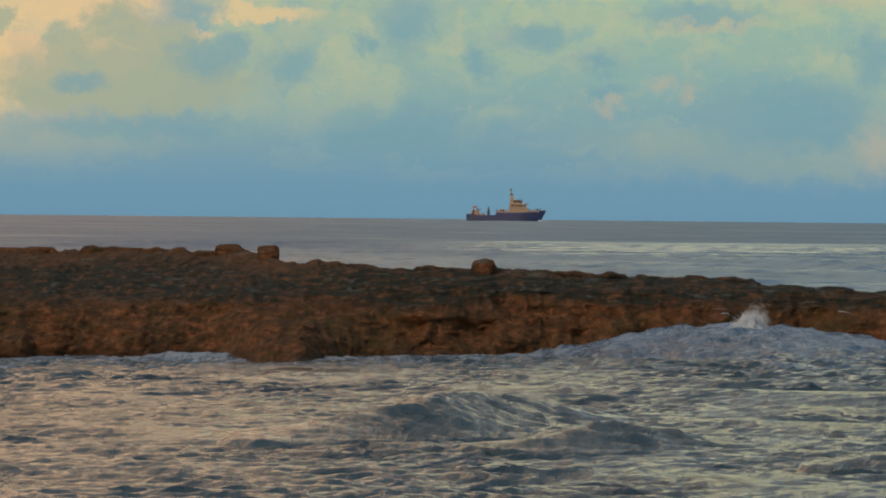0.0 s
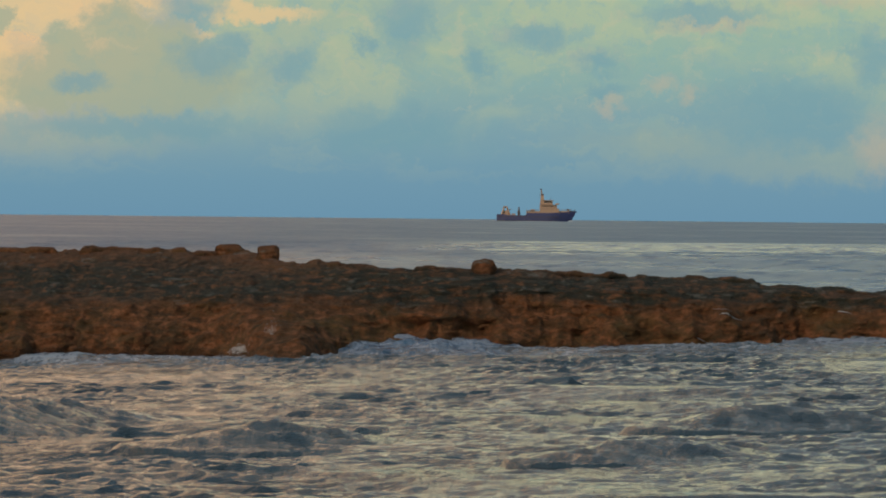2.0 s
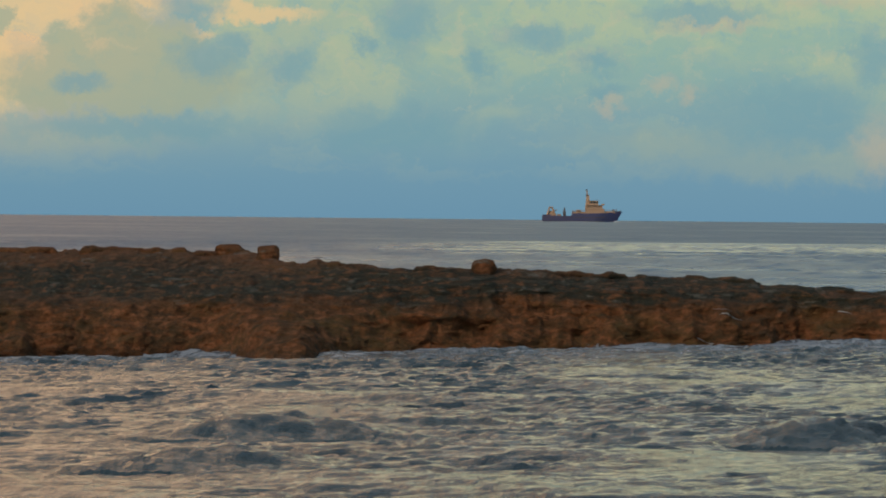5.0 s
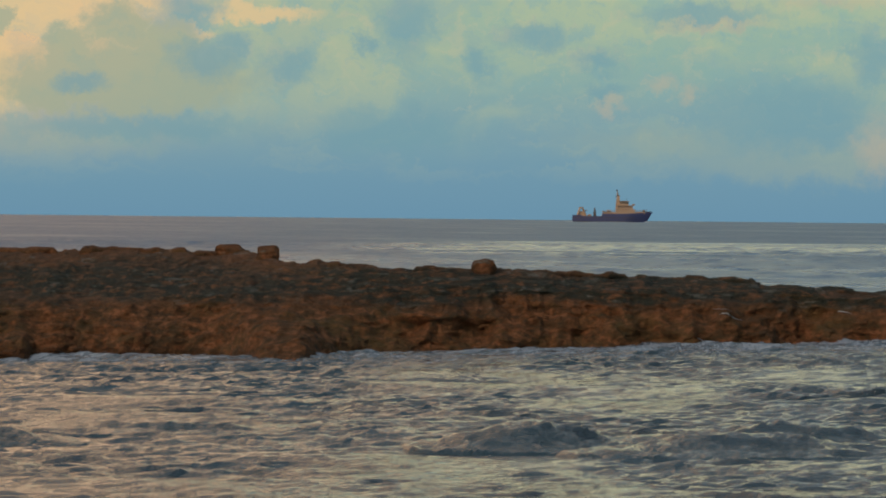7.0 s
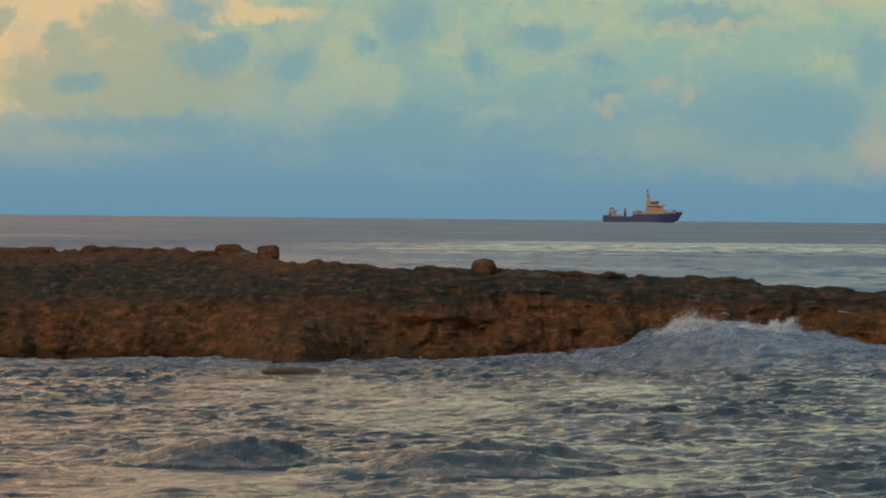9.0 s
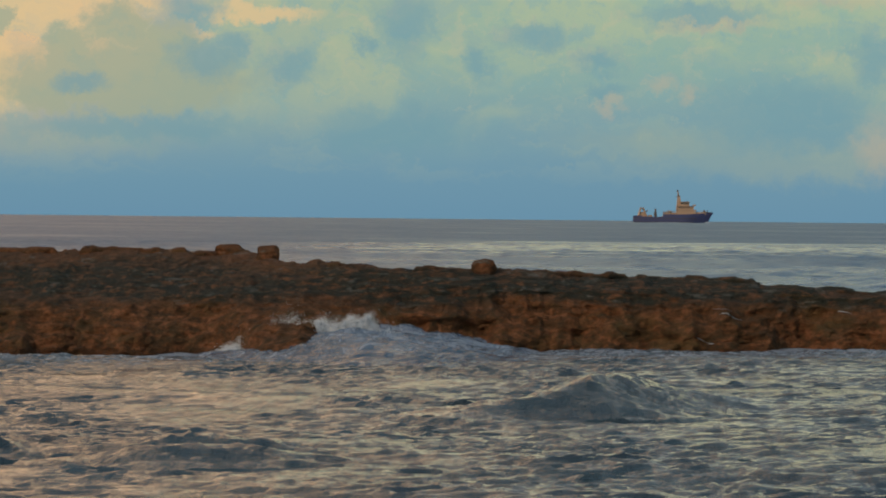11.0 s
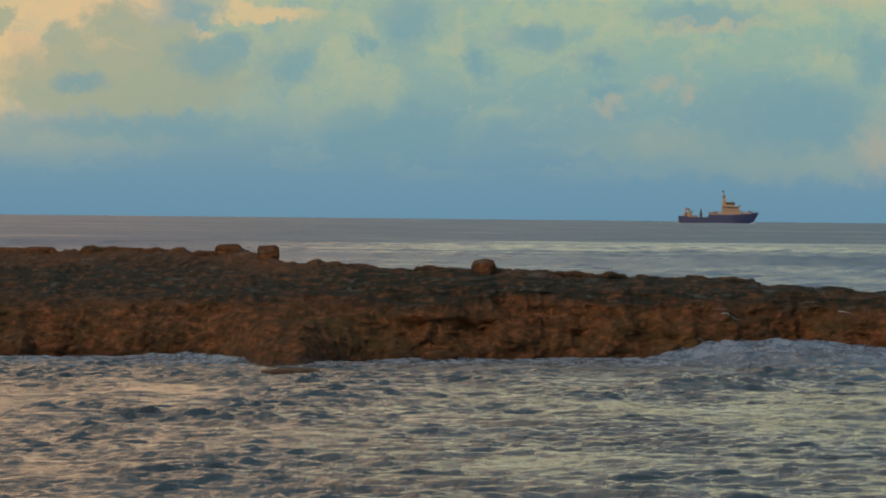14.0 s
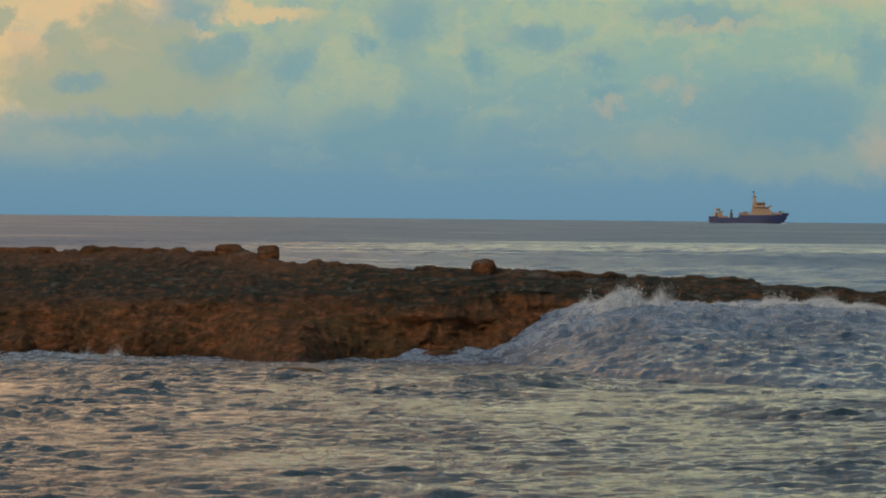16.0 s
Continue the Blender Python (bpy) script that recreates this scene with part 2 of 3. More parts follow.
def rock_material():
    m, add, b = material("eroded_limestone", 0.85)
    b.inputs["Specular IOR Level"].default_value = 0.12
    tree = m.node_tree
    geo = add("ShaderNodeNewGeometry")
    pos = geo.outputs["Position"]

    def mix(f, a, c):
        return add("ShaderNodeMix", {0: f, 6: a, 7: c}, data_type="RGBA").outputs[2]

    def noise_at(scale, detail=5.0, loc=(0, 0, 0), rough=0.6):
        mp = add("ShaderNodeMapping", {0: pos, 1: loc, 3: scale}).outputs[0]
        return add("ShaderNodeTexNoise", {"Vector": mp, "Scale": 1.0, "Detail": detail, "Roughness": rough}).outputs[0]

    def rng(v, a, c, lo=0.0, hi=1.0):
        return add("ShaderNodeMapRange", {0: v, 1: a, 2: c, 3: lo, 4: hi}).outputs[0]

    def mth(op, a, c):
        return add("ShaderNodeMath", {0: a, 1: c}, operation=op).outputs[0]

    z = add("ShaderNodeSeparateXYZ", {0: pos}).outputs[2]
    n1 = noise_at((0.8, 0.8, 1.2))
    n2 = noise_at((3.5, 3.5, 6.0), 7.0, (4, 2, 1), 0.68)
    n3 = noise_at((0.30, 0.10, 1.6), 5.0, (9, 2, 5), 0.65)
    n4 = noise_at((1.6, 0.35, 5.0), 6.0, (2, 7, 3), 0.65)
    col = mix(rng(n1, 0.38, 0.62), (0.122, 0.053, 0.024, 1), (0.078, 0.046, 0.026, 1))
    col = mix(rng(n2, 0.50, 0.66, 0, 0.9), col, (0.235, 0.108, 0.058, 1))
    col = mix(rng(n2, 0.50, 0.36, 0, 0.9), col, (0.042, 0.032, 0.020, 1))
    n6 = noise_at((0.5, 0.5, 0.9), 4.0, (6, 3, 2))
    col = mix(rng(n6, 0.50, 0.64, 0, 0.65), col, (0.095, 0.066, 0.030, 1))
    n7 = noise_at((1.1, 0.6, 1.7), 5.0, (1, 9, 4), 0.62)
    col = mix(rng(n7, 0.56, 0.70, 0, 0.7), col, (0.045, 0.040, 0.022, 1))
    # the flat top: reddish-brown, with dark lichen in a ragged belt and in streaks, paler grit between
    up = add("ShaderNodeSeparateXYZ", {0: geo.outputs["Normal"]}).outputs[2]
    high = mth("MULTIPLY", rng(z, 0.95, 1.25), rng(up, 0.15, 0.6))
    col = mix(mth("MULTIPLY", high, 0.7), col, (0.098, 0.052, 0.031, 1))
    zz = mth("ADD", z, mth("MULTIPLY", mth("SUBTRACT", n3, 0.5), 1.1))
    belt = mth("MULTIPLY", rng(zz, 1.08, 1.30), rng(zz, 1.98, 1.72))
    n5 = noise_at((3.2, 0.8, 9.0), 6.0, (3, 1, 8), 0.7)
    streak = rng(mth("ADD", mth("MULTIPLY", n4, 0.5), mth("MULTIPLY", n5, 0.5)), 0.37, 0.52)
    col = mix(mth("MULTIPLY", mth("MULTIPLY", belt, streak), 0.92), col, (0.022, 0.030, 0.027, 1))
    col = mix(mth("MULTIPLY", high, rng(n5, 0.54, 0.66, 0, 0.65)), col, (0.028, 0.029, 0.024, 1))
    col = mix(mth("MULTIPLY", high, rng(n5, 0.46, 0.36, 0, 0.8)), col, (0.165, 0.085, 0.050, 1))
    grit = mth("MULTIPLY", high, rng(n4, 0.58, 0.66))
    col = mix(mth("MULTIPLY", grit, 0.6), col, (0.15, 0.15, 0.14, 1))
    # wet, weedy foot
    wet = rng(mth("ADD", z, mth("MULTIPLY", n2, 0.5)), 0.48, 0.22)
    col = mix(mth("MULTIPLY", wet, 0.6), col, (0.040, 0.021, 0.012, 1))
    tree.links.new(col, b.inputs["Base Color"])
    tree.links.new(rng(wet, 0, 1, 0.88, 0.45), b.inputs["Roughness"])
    bmp = add("ShaderNodeBump", {"Height": noise_at((11, 11, 16), 7.0, (1, 1, 1), 0.72), "Strength": 1.0, "Distance": 0.10})
    tree.links.new(bmp.outputs[0], b.inputs["Normal"])
    return m


def foam_material(name, cut):
    m, add, b = material(name, 0.75)
    tree = m.node_tree
    co = add("ShaderNodeTexCoord").outputs["Object"]
    n = add("ShaderNodeTexNoise", {"Vector": co, "Scale": 9.0, "Detail": 8.0, "Roughness": 0.8}).outputs[0]
    c = add("ShaderNodeMapRange", {0: n, 1: 0.35, 2: 0.65}).outputs[0]
    col = add("ShaderNodeMix", {0: c, 6: (0.25, 0.33, 0.44, 1), 7: (0.58, 0.63, 0.70, 1)}, data_type="RGBA").outputs[2]
    tree.links.new(col, b.inputs["Base Color"])
    tree.links.new(add("ShaderNodeMapRange", {0: n, 1: cut - 0.06, 2: cut + 0.06}).outputs[0], b.inputs["Alpha"])
    tree.links.new(add("ShaderNodeBump", {"Height": n, "Strength": 1.0, "Distance": 0.08}).outputs[0], b.inputs["Normal"])
    return m


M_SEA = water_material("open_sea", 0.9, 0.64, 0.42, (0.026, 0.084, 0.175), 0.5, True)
M_WAVE = water_material("rough_water", 5.0, 0.80, 0.05, (0.016, 0.031, 0.050), 1.0, surf=0.50)
M_SURF = water_material("surf_water", 5.0, 0.80, 0.06, (0.012, 0.042, 0.095), 1.0, surf=0.45)
M_ROCK = rock_material()
M_FOAM = foam_material("sea_foam", 0.40)
M_SPRAY, _, _ = material("spray_drops", 0.5, 0.0, (0.60, 0.65, 0.71))

# ---- the sea ----
def build_sea():
    # one sheet from the shore to the horizon; it lies lower where the moving wave sheets cover it
    ys = np.concatenate([np.linspace(-60, 600, 120), np.geomspace(610, 4990, 110)])
    t = np.linspace(-1, 1, 61)
    Y = np.repeat(ys[:, None], 61, 1)
    X = t[None, :] * (80 + np.abs(Y) * 0.35)
    Z = -0.55 * (1 - smooth(430, 560, Y)) + 0 * X
    ob = grid_mesh("sea", X.T, Y.T, Z.T, M_SEA)
    tagged(ob, "grey-blue open sea with light wind ripples reaching the horizon", "sea", kind="structure")


build_sea()


def wave_field(X, Y, seed, heading, spread, lengths, rms, count=60, sharp=0.75, grade=0.80):
    """Heights and sideways shifts of a choppy sea: many wavelets around one heading (degrees)."""
    rng = np.random.RandomState(seed)
    Z, DX, DY = np.zeros_like(X), np.zeros_like(X), np.zeros_like(X)
    lam = np.exp(rng.uniform(np.log(lengths[0]), np.log(lengths[1]), count))
    amp = lam ** grade
    amp *= rms * math.sqrt(2) / math.sqrt((amp ** 2).sum())
    for L, A in zip(lam, amp):
        a = radians(heading + rng.normal() * spread)
        k = 2 * math.pi / L
        ph = k * (X * math.cos(a) + Y * math.sin(a)) + rng.uniform(0, 6.283)
        Z += A * np.cos(ph)
        DX -= sharp * A * math.cos(a) * np.sin(ph)
        DY -= sharp * A * math.sin(a) * np.sin(ph)
    return Z, DX, DY


def wave_sheet(name, reach, y0, y1, columns, dy, seed, heading, swell, mat, label, base=0.0):
    """A choppy sheet that fans out with distance and is long enough to drift by `reach` metres."""
    ys = np.arange(y0, y1, dy)
    t = np.linspace(0, 1, columns)
    half = 0.107 * ys + 2.2
    X = -half[None, :] + t[:, None] * (2 * half + reach)[None, :]
    Y = np.repeat(ys[None, :], columns, 0)
    Z, DX, DY = wave_field(X, Y, seed, heading, 40, (0.20, 1.15), 0.0153, 100, 1.0, 0.62)
    calm = np.clip(0.95 + 0.75 * fbm(X * 0.33, Y * 0.13, seed * 1.7, 3, seed), 0.35, 1.7)
    calm = calm * np.interp(Y, [44, 80, 92, 100], [0.95, 1.0, 1.25, 1.3])
    Z, DX, DY = Z * calm, DX * calm, DY * calm
    roll = wave_field(X, Y, seed + 40, swell, 16, (3.2, 7.5), 0.036, 9, 0.9)
    Z, DX, DY = Z + roll[0], DX + roll[1], DY + roll[2]
    edge = smooth(0, 1.2, X + half) * smooth(0, 1.2, half + reach - X) * smooth(0, 1.5, Y - y0) * smooth(0, 1.2, y1 - Y)
    ob = grid_mesh(name, X + DX, Y + DY, Z + base - 0.7 * (1 - edge), mat)
    return tagged(ob, label, "water", kind="structure")


def far_sheet(name, x0, x1, y0, y1, dx, dy, seed, heading, spread, lengths, rms, mat, label):
    X, Y = np.meshgrid(np.arange(x0, x1, dx), np.arange(y0, y1, dy), indexing="ij")
    Z, DX, DY = wave_field(X, Y, seed, heading, spread, lengths, rms)
    edge = smooth(0, 6, X - x0) * smooth(0, 6, x1 - X) * smooth(0, 4, Y - y0) * smooth(0, 0.18 * (y1 - y0), y1 - Y)
    ob = grid_mesh(name, X + DX, Y + DY, Z - 0.7 * (1 - edge), mat)
    return tagged(ob, label, "water", kind="structure")


WATER_A = wave_sheet("water_1", 28.5, 44, 100.6, 430, 0.076, 3, 248, 232, M_WAVE,
                     "choppy slate-blue water with warm sky reflections off the rocks")
WATER_B = wave_sheet("water_2", 35, 44, 100.6, 470, 0.076, 8, 290, 300, M_WAVE,
                     "choppy slate-blue water with warm sky reflections off the rocks", -0.03)
WATER_C = far_sheet("water_3", -45, 70, 101, 560, 0.45, 1.0, 5, 255, 32, (1.4, 7.0), 0.058, M_SEA,
                     "rippled grey-blue water beyond the rock shelf")

# ---- the rock shelf ----


def crest_of(c):
    """Height and distance of the shelf's back crest by column."""
    cs = [-900, 0, 330, 430, 500, 600, 750, 960, 1200, 1335, 1360, 1568, 2400]
    hs = [2.20, 2.20, 2.20, 2.15, 2.06, 2.02, 1.94, 1.85, 1.72, 1.66, 1.56, 1.48, 1.30]
    dp = [63, 63, 64, 67, 76, 84, 90, 95, 103, 108, 117, 121, 121]
    h = np.interp(c, cs, hs)
    return h, (EYE_Z - h) * FOCAL / np.interp(c, cs, dp)


def lip_of(c):
    """Height and distance of the upper edge of the seaward face."""
    h = np.interp(c, [-900, 0, 300, 700, 1100, 1568, 2400], [0.95, 1.0, 1.15, 1.45, 1.48, 1.36, 1.2])
    d = np.interp(c, [-900, 0, 300, 520, 700, 1100, 1250, 1568, 2400], [99, 98.6, 98.3, 97.6, 97.8, 98.0, 98.6, 98.2, 98])
    return h, d


SHELF = []


def build_shelf():
    cols = np.arange(-240, 1800, 2.8)
    rows_face, rows_top, rows_back = 130, 140, 12
    C = np.repeat(cols[:, None], rows_face + rows_top + rows_back, 1)
    hl, dl = (v[:, None] for v in lip_of(cols))
    hc, dc = (v[:, None] for v in crest_of(cols))
    hl = hl + 0.10 * fbm(cols * 0.011, 0.5, 0.2, 3, 14)[:, None]
    nose = 5.4 * np.exp(-(np.abs(cols - 505) / 95) ** 2.6) + 1.2 * np.exp(-((cols - 700) / 110) ** 2) + 0.8 * np.exp(-((cols - 1300) / 70) ** 2) - 0.9 * np.exp(-((cols - 1420) / 45) ** 2)
    foot = (96.6 - nose + 0.45 * vnoise(cols * 0.008, 0.3, 0.1, 4) + 0.35 * vnoise(cols * 0.028, 0.7, 0.1, 5))[:, None]
    s = np.linspace(0, 1, rows_face)[None, :]
    Yf = foot - 0.5 + (dl - foot + 0.5) * s ** 1.5
    Zf = -1.0 + (hl + 1.0) * (1 - (1 - s) ** 1.2)
    u = (np.arange(rows_top) + 1)[None, :] / rows_top
    Yt = dl + (dc - dl) * u
    Zt = hl + (hc - hl) * (0.55 * u + 0.45 * u ** 0.6)
    # the top climbs in broken strata: treads with short risers
    Xt = (C[:, :rows_top] - 784) / FOCAL * Yt
    lift = 0.10 * fbm(Xt * 0.35, Yt * 0.10, 1.7, 4, 61)
    q = (Zt + lift) / 0.115
    tread = np.floor(q) + smooth(0.88, 1.0, q - np.floor(q))
    Zt = Zt + (tread * 0.115 - lift - Zt) * 0.85 * smooth(0.0, 0.15, u) * smooth(1.0, 0.8, u)
    b = (np.arange(rows_back) + 1)[None, :] / rows_back
    Yb = dc + 5.0 * b
    Zb = hc - (hc + 1.2) * b ** 1.5
    Y = np.concatenate([Yf, Yt, Yb], 1)
    Z = np.concatenate([Zf, Zt, Zb], 1)
    X = (C - 784) / FOCAL * Y
    # erosion: hollows and knobs on the face, broken ledges on the top
    face = np.concatenate([np.ones((1, rows_face)), (np.linspace(1, 0, rows_top)[None, :]) ** 3, np.zeros((1, rows_back))], 1)
    back = np.concatenate([np.zeros((1, rows_face)), smooth(0.0, 0.25, u), np.ones((1, rows_back))], 1)
    rough = ridged(X * 1.3, Y * 0.8, Z * 2.0, 5, 11)
    caves = fbm(X * 0.6, Y * 0.3, Z * 1.1, 4, 21)
    hollow = np.maximum(0, fbm(X * 1.5, Y * 0.5, Z * 2.4, 3, 77) - 0.15)
    strata = vnoise(X * 0.25, Y * 0.2, Z * 6.0, 51)
    Y = Y + face * (-0.11 * rough - 0.42 * caves + 0.05 * hollow - 0.10 * strata - 0.035 * ridged(X * 3.2, Y * 1.5, Z * 8.5, 3, 17))
    ledge = fbm(X * 0.45, Y * 0.20, 3.3, 3, 31)
    steps = np.floor(ledge * 4) / 4 + smooth(0.75, 1.0, (ledge * 4) % 1.0) / 4
    crag = ridged(X * 1.4, Y * 0.45, 0.0, 5, 41) - 0.6
    fine = ridged(X * 4.0, Y * 0.8, 0.5, 3, 43) - 0.5
    slabs = np.floor(2.5 * vnoise(X * 0.9, Y * 0.3, 7.7, 45)) / 2.5
    Z = Z + back * ((0.05 - 0.025 * smooth(500, 900, C)) * crag + 0.012 * fine + 0.07 * slabs + 0.13 * steps - 0.04 * smooth(900, 1300, C) - 0.05 * smooth(1335, 1365, C)) + face * 0.06 * rough
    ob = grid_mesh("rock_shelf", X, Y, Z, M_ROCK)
    SHELF.extend((X, Y, Z))
    tagged(ob, "eroded orange-brown limestone shelf with dark lichen on top", "rock", kind="structure")


build_shelf()


def boulder(col, dist, wide, tall, deep, seed, label, sink=0.12, square=3.0):
    """A weathered block, its foot sunk a little into the shelf below it."""
    bm = bmesh.new()
    bmesh.ops.create_icosphere(bm, subdivisions=5, radius=1.0)
    co = np.array([v.co[:] for v in bm.verts])
    co /= (np.abs(co) ** square).sum(1)[:, None] ** (1 / square)
    rng = np.random.RandomState(seed)
    for _ in range(7):
        n = rng.normal(size=3) * (1, 1, 0.7)
        n /= np.linalg.norm(n)
        over = np.maximum(0, co @ n - rng.uniform(0.85, 1.05))
        co -= 0.85 * over[:, None] * n
    co *= (1 + 0.09 * fbm(co[:, 0] * 1.7, co[:, 1] * 1.7, co[:, 2] * 1.7, 5, seed, 0.6))[:, None]
    for v, c in zip(bm.verts, co):
        v.co = (c[0] * wide / 2, c[1] * deep / 2, c[2] * tall / 2)
    ob = part("boulder", bm, M_ROCK, flat=False)
    x = (col - 784) / FOCAL * dist
    X, Y, Z = SHELF
    near = (np.abs(X - x) < wide * 0.35) & (np.abs(Y - dist) < 0.8)
    z = float(np.percentile(Z[near], 30)) if near.any() else 0.0
    ob.location = (x, dist, z + tall / 2 - sink)
    ob.rotation_euler = (0, 0, rng.uniform(-0.3, 0.3))
    return tagged(ob, label, "boulder", group="boulders on the shelf")


def crest_boulder(col, *rest, **more):
    """A block on the crest line itself."""
    return boulder(col, float(crest_of(col)[1]) - 0.5, *rest, **more)


def ledge(c0, c1, thick, lift, seed, label):
    """A slab of the top stratum: a long plate with a broken front edge, following the crest."""
    cols = np.arange(c0, c1 + 1, 2.0)
    h, d = crest_of(cols)
    ends = np.clip(np.minimum(cols - c0, c1 - cols) / 10.0, 0, 1) ** 0.4
    brk = 0.18 * fbm(cols * 0.03, 0.2, 0.1, 4, seed)
    top = h + lift + 0.03 * fbm(cols * 0.02, 0.6, 0.4, 3, seed + 1) + 0.02 * np.floor(2 * vnoise(cols * 0.05, 0.9, 0.2, seed + 2))
    prof = [(-0.75, -1.0), (-0.80, -0.45), (-0.74, -0.08), (-0.60, 0.0), (0.2, 0.02), (0.55, -0.1), (0.62, -1.0)]
    D = np.stack([d + py + brk * (1 if py < 0 else 0.3) for py, _ in prof], 1)
    Z = np.stack([h - 0.25 + (top + pz * thick - h + 0.25) * ends for _, pz in prof], 1)
    D = D + 0.05 * fbm(cols[:, None] * 0.08, Z * 9, 0.5, 3, seed + 3)
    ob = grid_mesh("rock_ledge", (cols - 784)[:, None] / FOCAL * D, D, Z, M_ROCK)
    return tagged(ob, label, "ledge", group="ledges along the crest")


def ledges():
    for c0, c1, thick, lift, seed in ((-260, -60, 0.2, 0.02, 51), (-50, 104, 0.18, 0.02, 52), (138, 292, 0.24, 0.06, 53), (296, 336, 0.2, 0.04, 54), (338, 384, 0.16, 0.0, 55)):
        ledge(c0, c1, thick, lift, seed, "dark brown limestone ledge along the shelf's crest")
    for c0, c1, thick, lift, seed in ((545, 612, 0.14, 0.01, 56), (728, 800, 0.14, 0.0, 57), (962, 1116, 0.15, 0.04, 58), (1119, 1204, 0.17, 0.0, 59), (1207, 1343, 0.16, 0.06, 60),
                                      (1366, 1440, 0.14, -0.04, 61), (1446, 1640, 0.14, -0.04, 62), (1650, 1900, 0.16, 0.0, 63)):
        ledge(c0, c1, thick, lift, seed, "thin reddish-brown limestone ledge along the shelf's crest")


ledges()


def boulders():
    crest_boulder(474, 0.60, 0.46, 0.55, 3, "squarish orange-brown boulder on the shelf's crest", sink=0.09, square=4.5)
    crest_boulder(857, 0.60, 0.50, 0.6, 8, "low rounded brown boulder on the shelf's crest", sink=0.13, square=2.6)
    crest_boulder(408, 0.80, 0.40, 0.7, 12, "flat-topped dark brown boulder on the shelf's crest", sink=0.13, square=4.5)
    low = boulder(522, 87.6, 1.3, 0.30, 1.8, 33, "wet low brown reef rock awash at the shelf's foot", square=2.5)
    low.location.z = -0.13
    low = boulder(780, 95.0, 0.8, 0.3, 0.7, 35, "wet brown rock awash at the shelf's foot", square=2.5)
    low.location.z = 0.03


boulders()

def on_shelf(col, row):
    """The shelf's grid place seen at that column and depth below the sea's horizon line."""
    X, Y, Z = SHELF
    c = 784 + X / Y * FOCAL
    r = 383 + 0.0102 * (c - 784) + (EYE_Z - Z) / Y * FOCAL
    return np.unravel_index(int(((c - col) ** 2 + (r - row) ** 2).argmin()), X.shape)


def runnel(col, row, cells, drift, seed, breadth=2):
    """A thin sheet of water running down the face, lying on it."""
    X, Y, Z = SHELF
    i, j = on_shelf(col, row)
    rng = np.random.RandomState(seed)
    rows = []
    for k in range(cells):
        jj = max(2, j - k)
        w = breadth * (0.6 + 0.8 * rng.rand())
        ids = [int(i + drift * k + o) for o in np.linspace(-w, w, 5)]
        rows.append([(X[a, jj], Y[a, jj] - 0.05, Z[a, jj] + 0.02) for a in ids])
    G = np.array(rows)
    ob = grid_mesh("water_runnel", G[..., 0], G[..., 1], G[..., 2], M_FOAM)
    return tagged(ob, "thin white runnel of seawater draining off the rock", "runnel", group="runnels on the rock")


def wet_details():
    runnel(1262, 549, 5, 3.0, 1, 0.9)
    runnel(1276, 557, 4, 3.4, 2, 1.2)
    runnel(1296, 563, 4, 2.4, 5, 0.9)
    runnel(1240, 601, 4, 3.2, 3, 1.1)
    runnel(1490, 552, 3, 3.0, 4, 1.2)


wet_details()

# ---- the ship ----
SHIP_D = 3300.0
SHIP_PX = SHIP_D / FOCAL


def box(bm, x0, x1, y0, y1, z0, z1, taper=0.0):
    v = [bm.verts.new(p) for p in ((x0, y0, z0), (x1, y0, z0), (x1, y1, z0), (x0, y1, z0),
                                   (x0 + taper, y0 + taper, z1), (x1 - taper, y0 + taper, z1), (x1 - taper, y1 - taper, z1), (x0 + taper, y1 - taper, z1))]
    for f in ((3, 2, 1, 0), (4, 5, 6, 7), (0, 1, 5, 4), (1, 2, 6, 5), (2, 3, 7, 6), (3, 0, 4, 7)):
        bm.faces.new([v[i] for i in f])


def rod(bm, a, c, r0, r1=None, n=8):
    a, c = Vector(a), Vector(c)
    r1 = r0 if r1 is None else r1
    q = (c - a).to_track_quat("Z", "Y").to_matrix()
    rings = []
    for p, r in ((a, r0), (c, r1)):
        rings.append([bm.verts.new(p + q @ Vector((r * math.cos(i * 6.2832 / n), r * math.sin(i * 6.2832 / n), 0))) for i in range(n)])
    for i in range(n):
        bm.faces.new((rings[0][i], rings[0][(i + 1) % n], rings[1][(i + 1) % n], rings[1][i]))
    bm.faces.new(rings[0][::-1])
    bm.faces.new(rings[1])


def boxes(*specs):
    bm = bmesh.new()
    for sp in specs:
        box(bm, *sp)
    return bm


def rods(*specs):
    bm = bmesh.new()
    for sp in specs:
        rod(bm, *sp)
    return bm


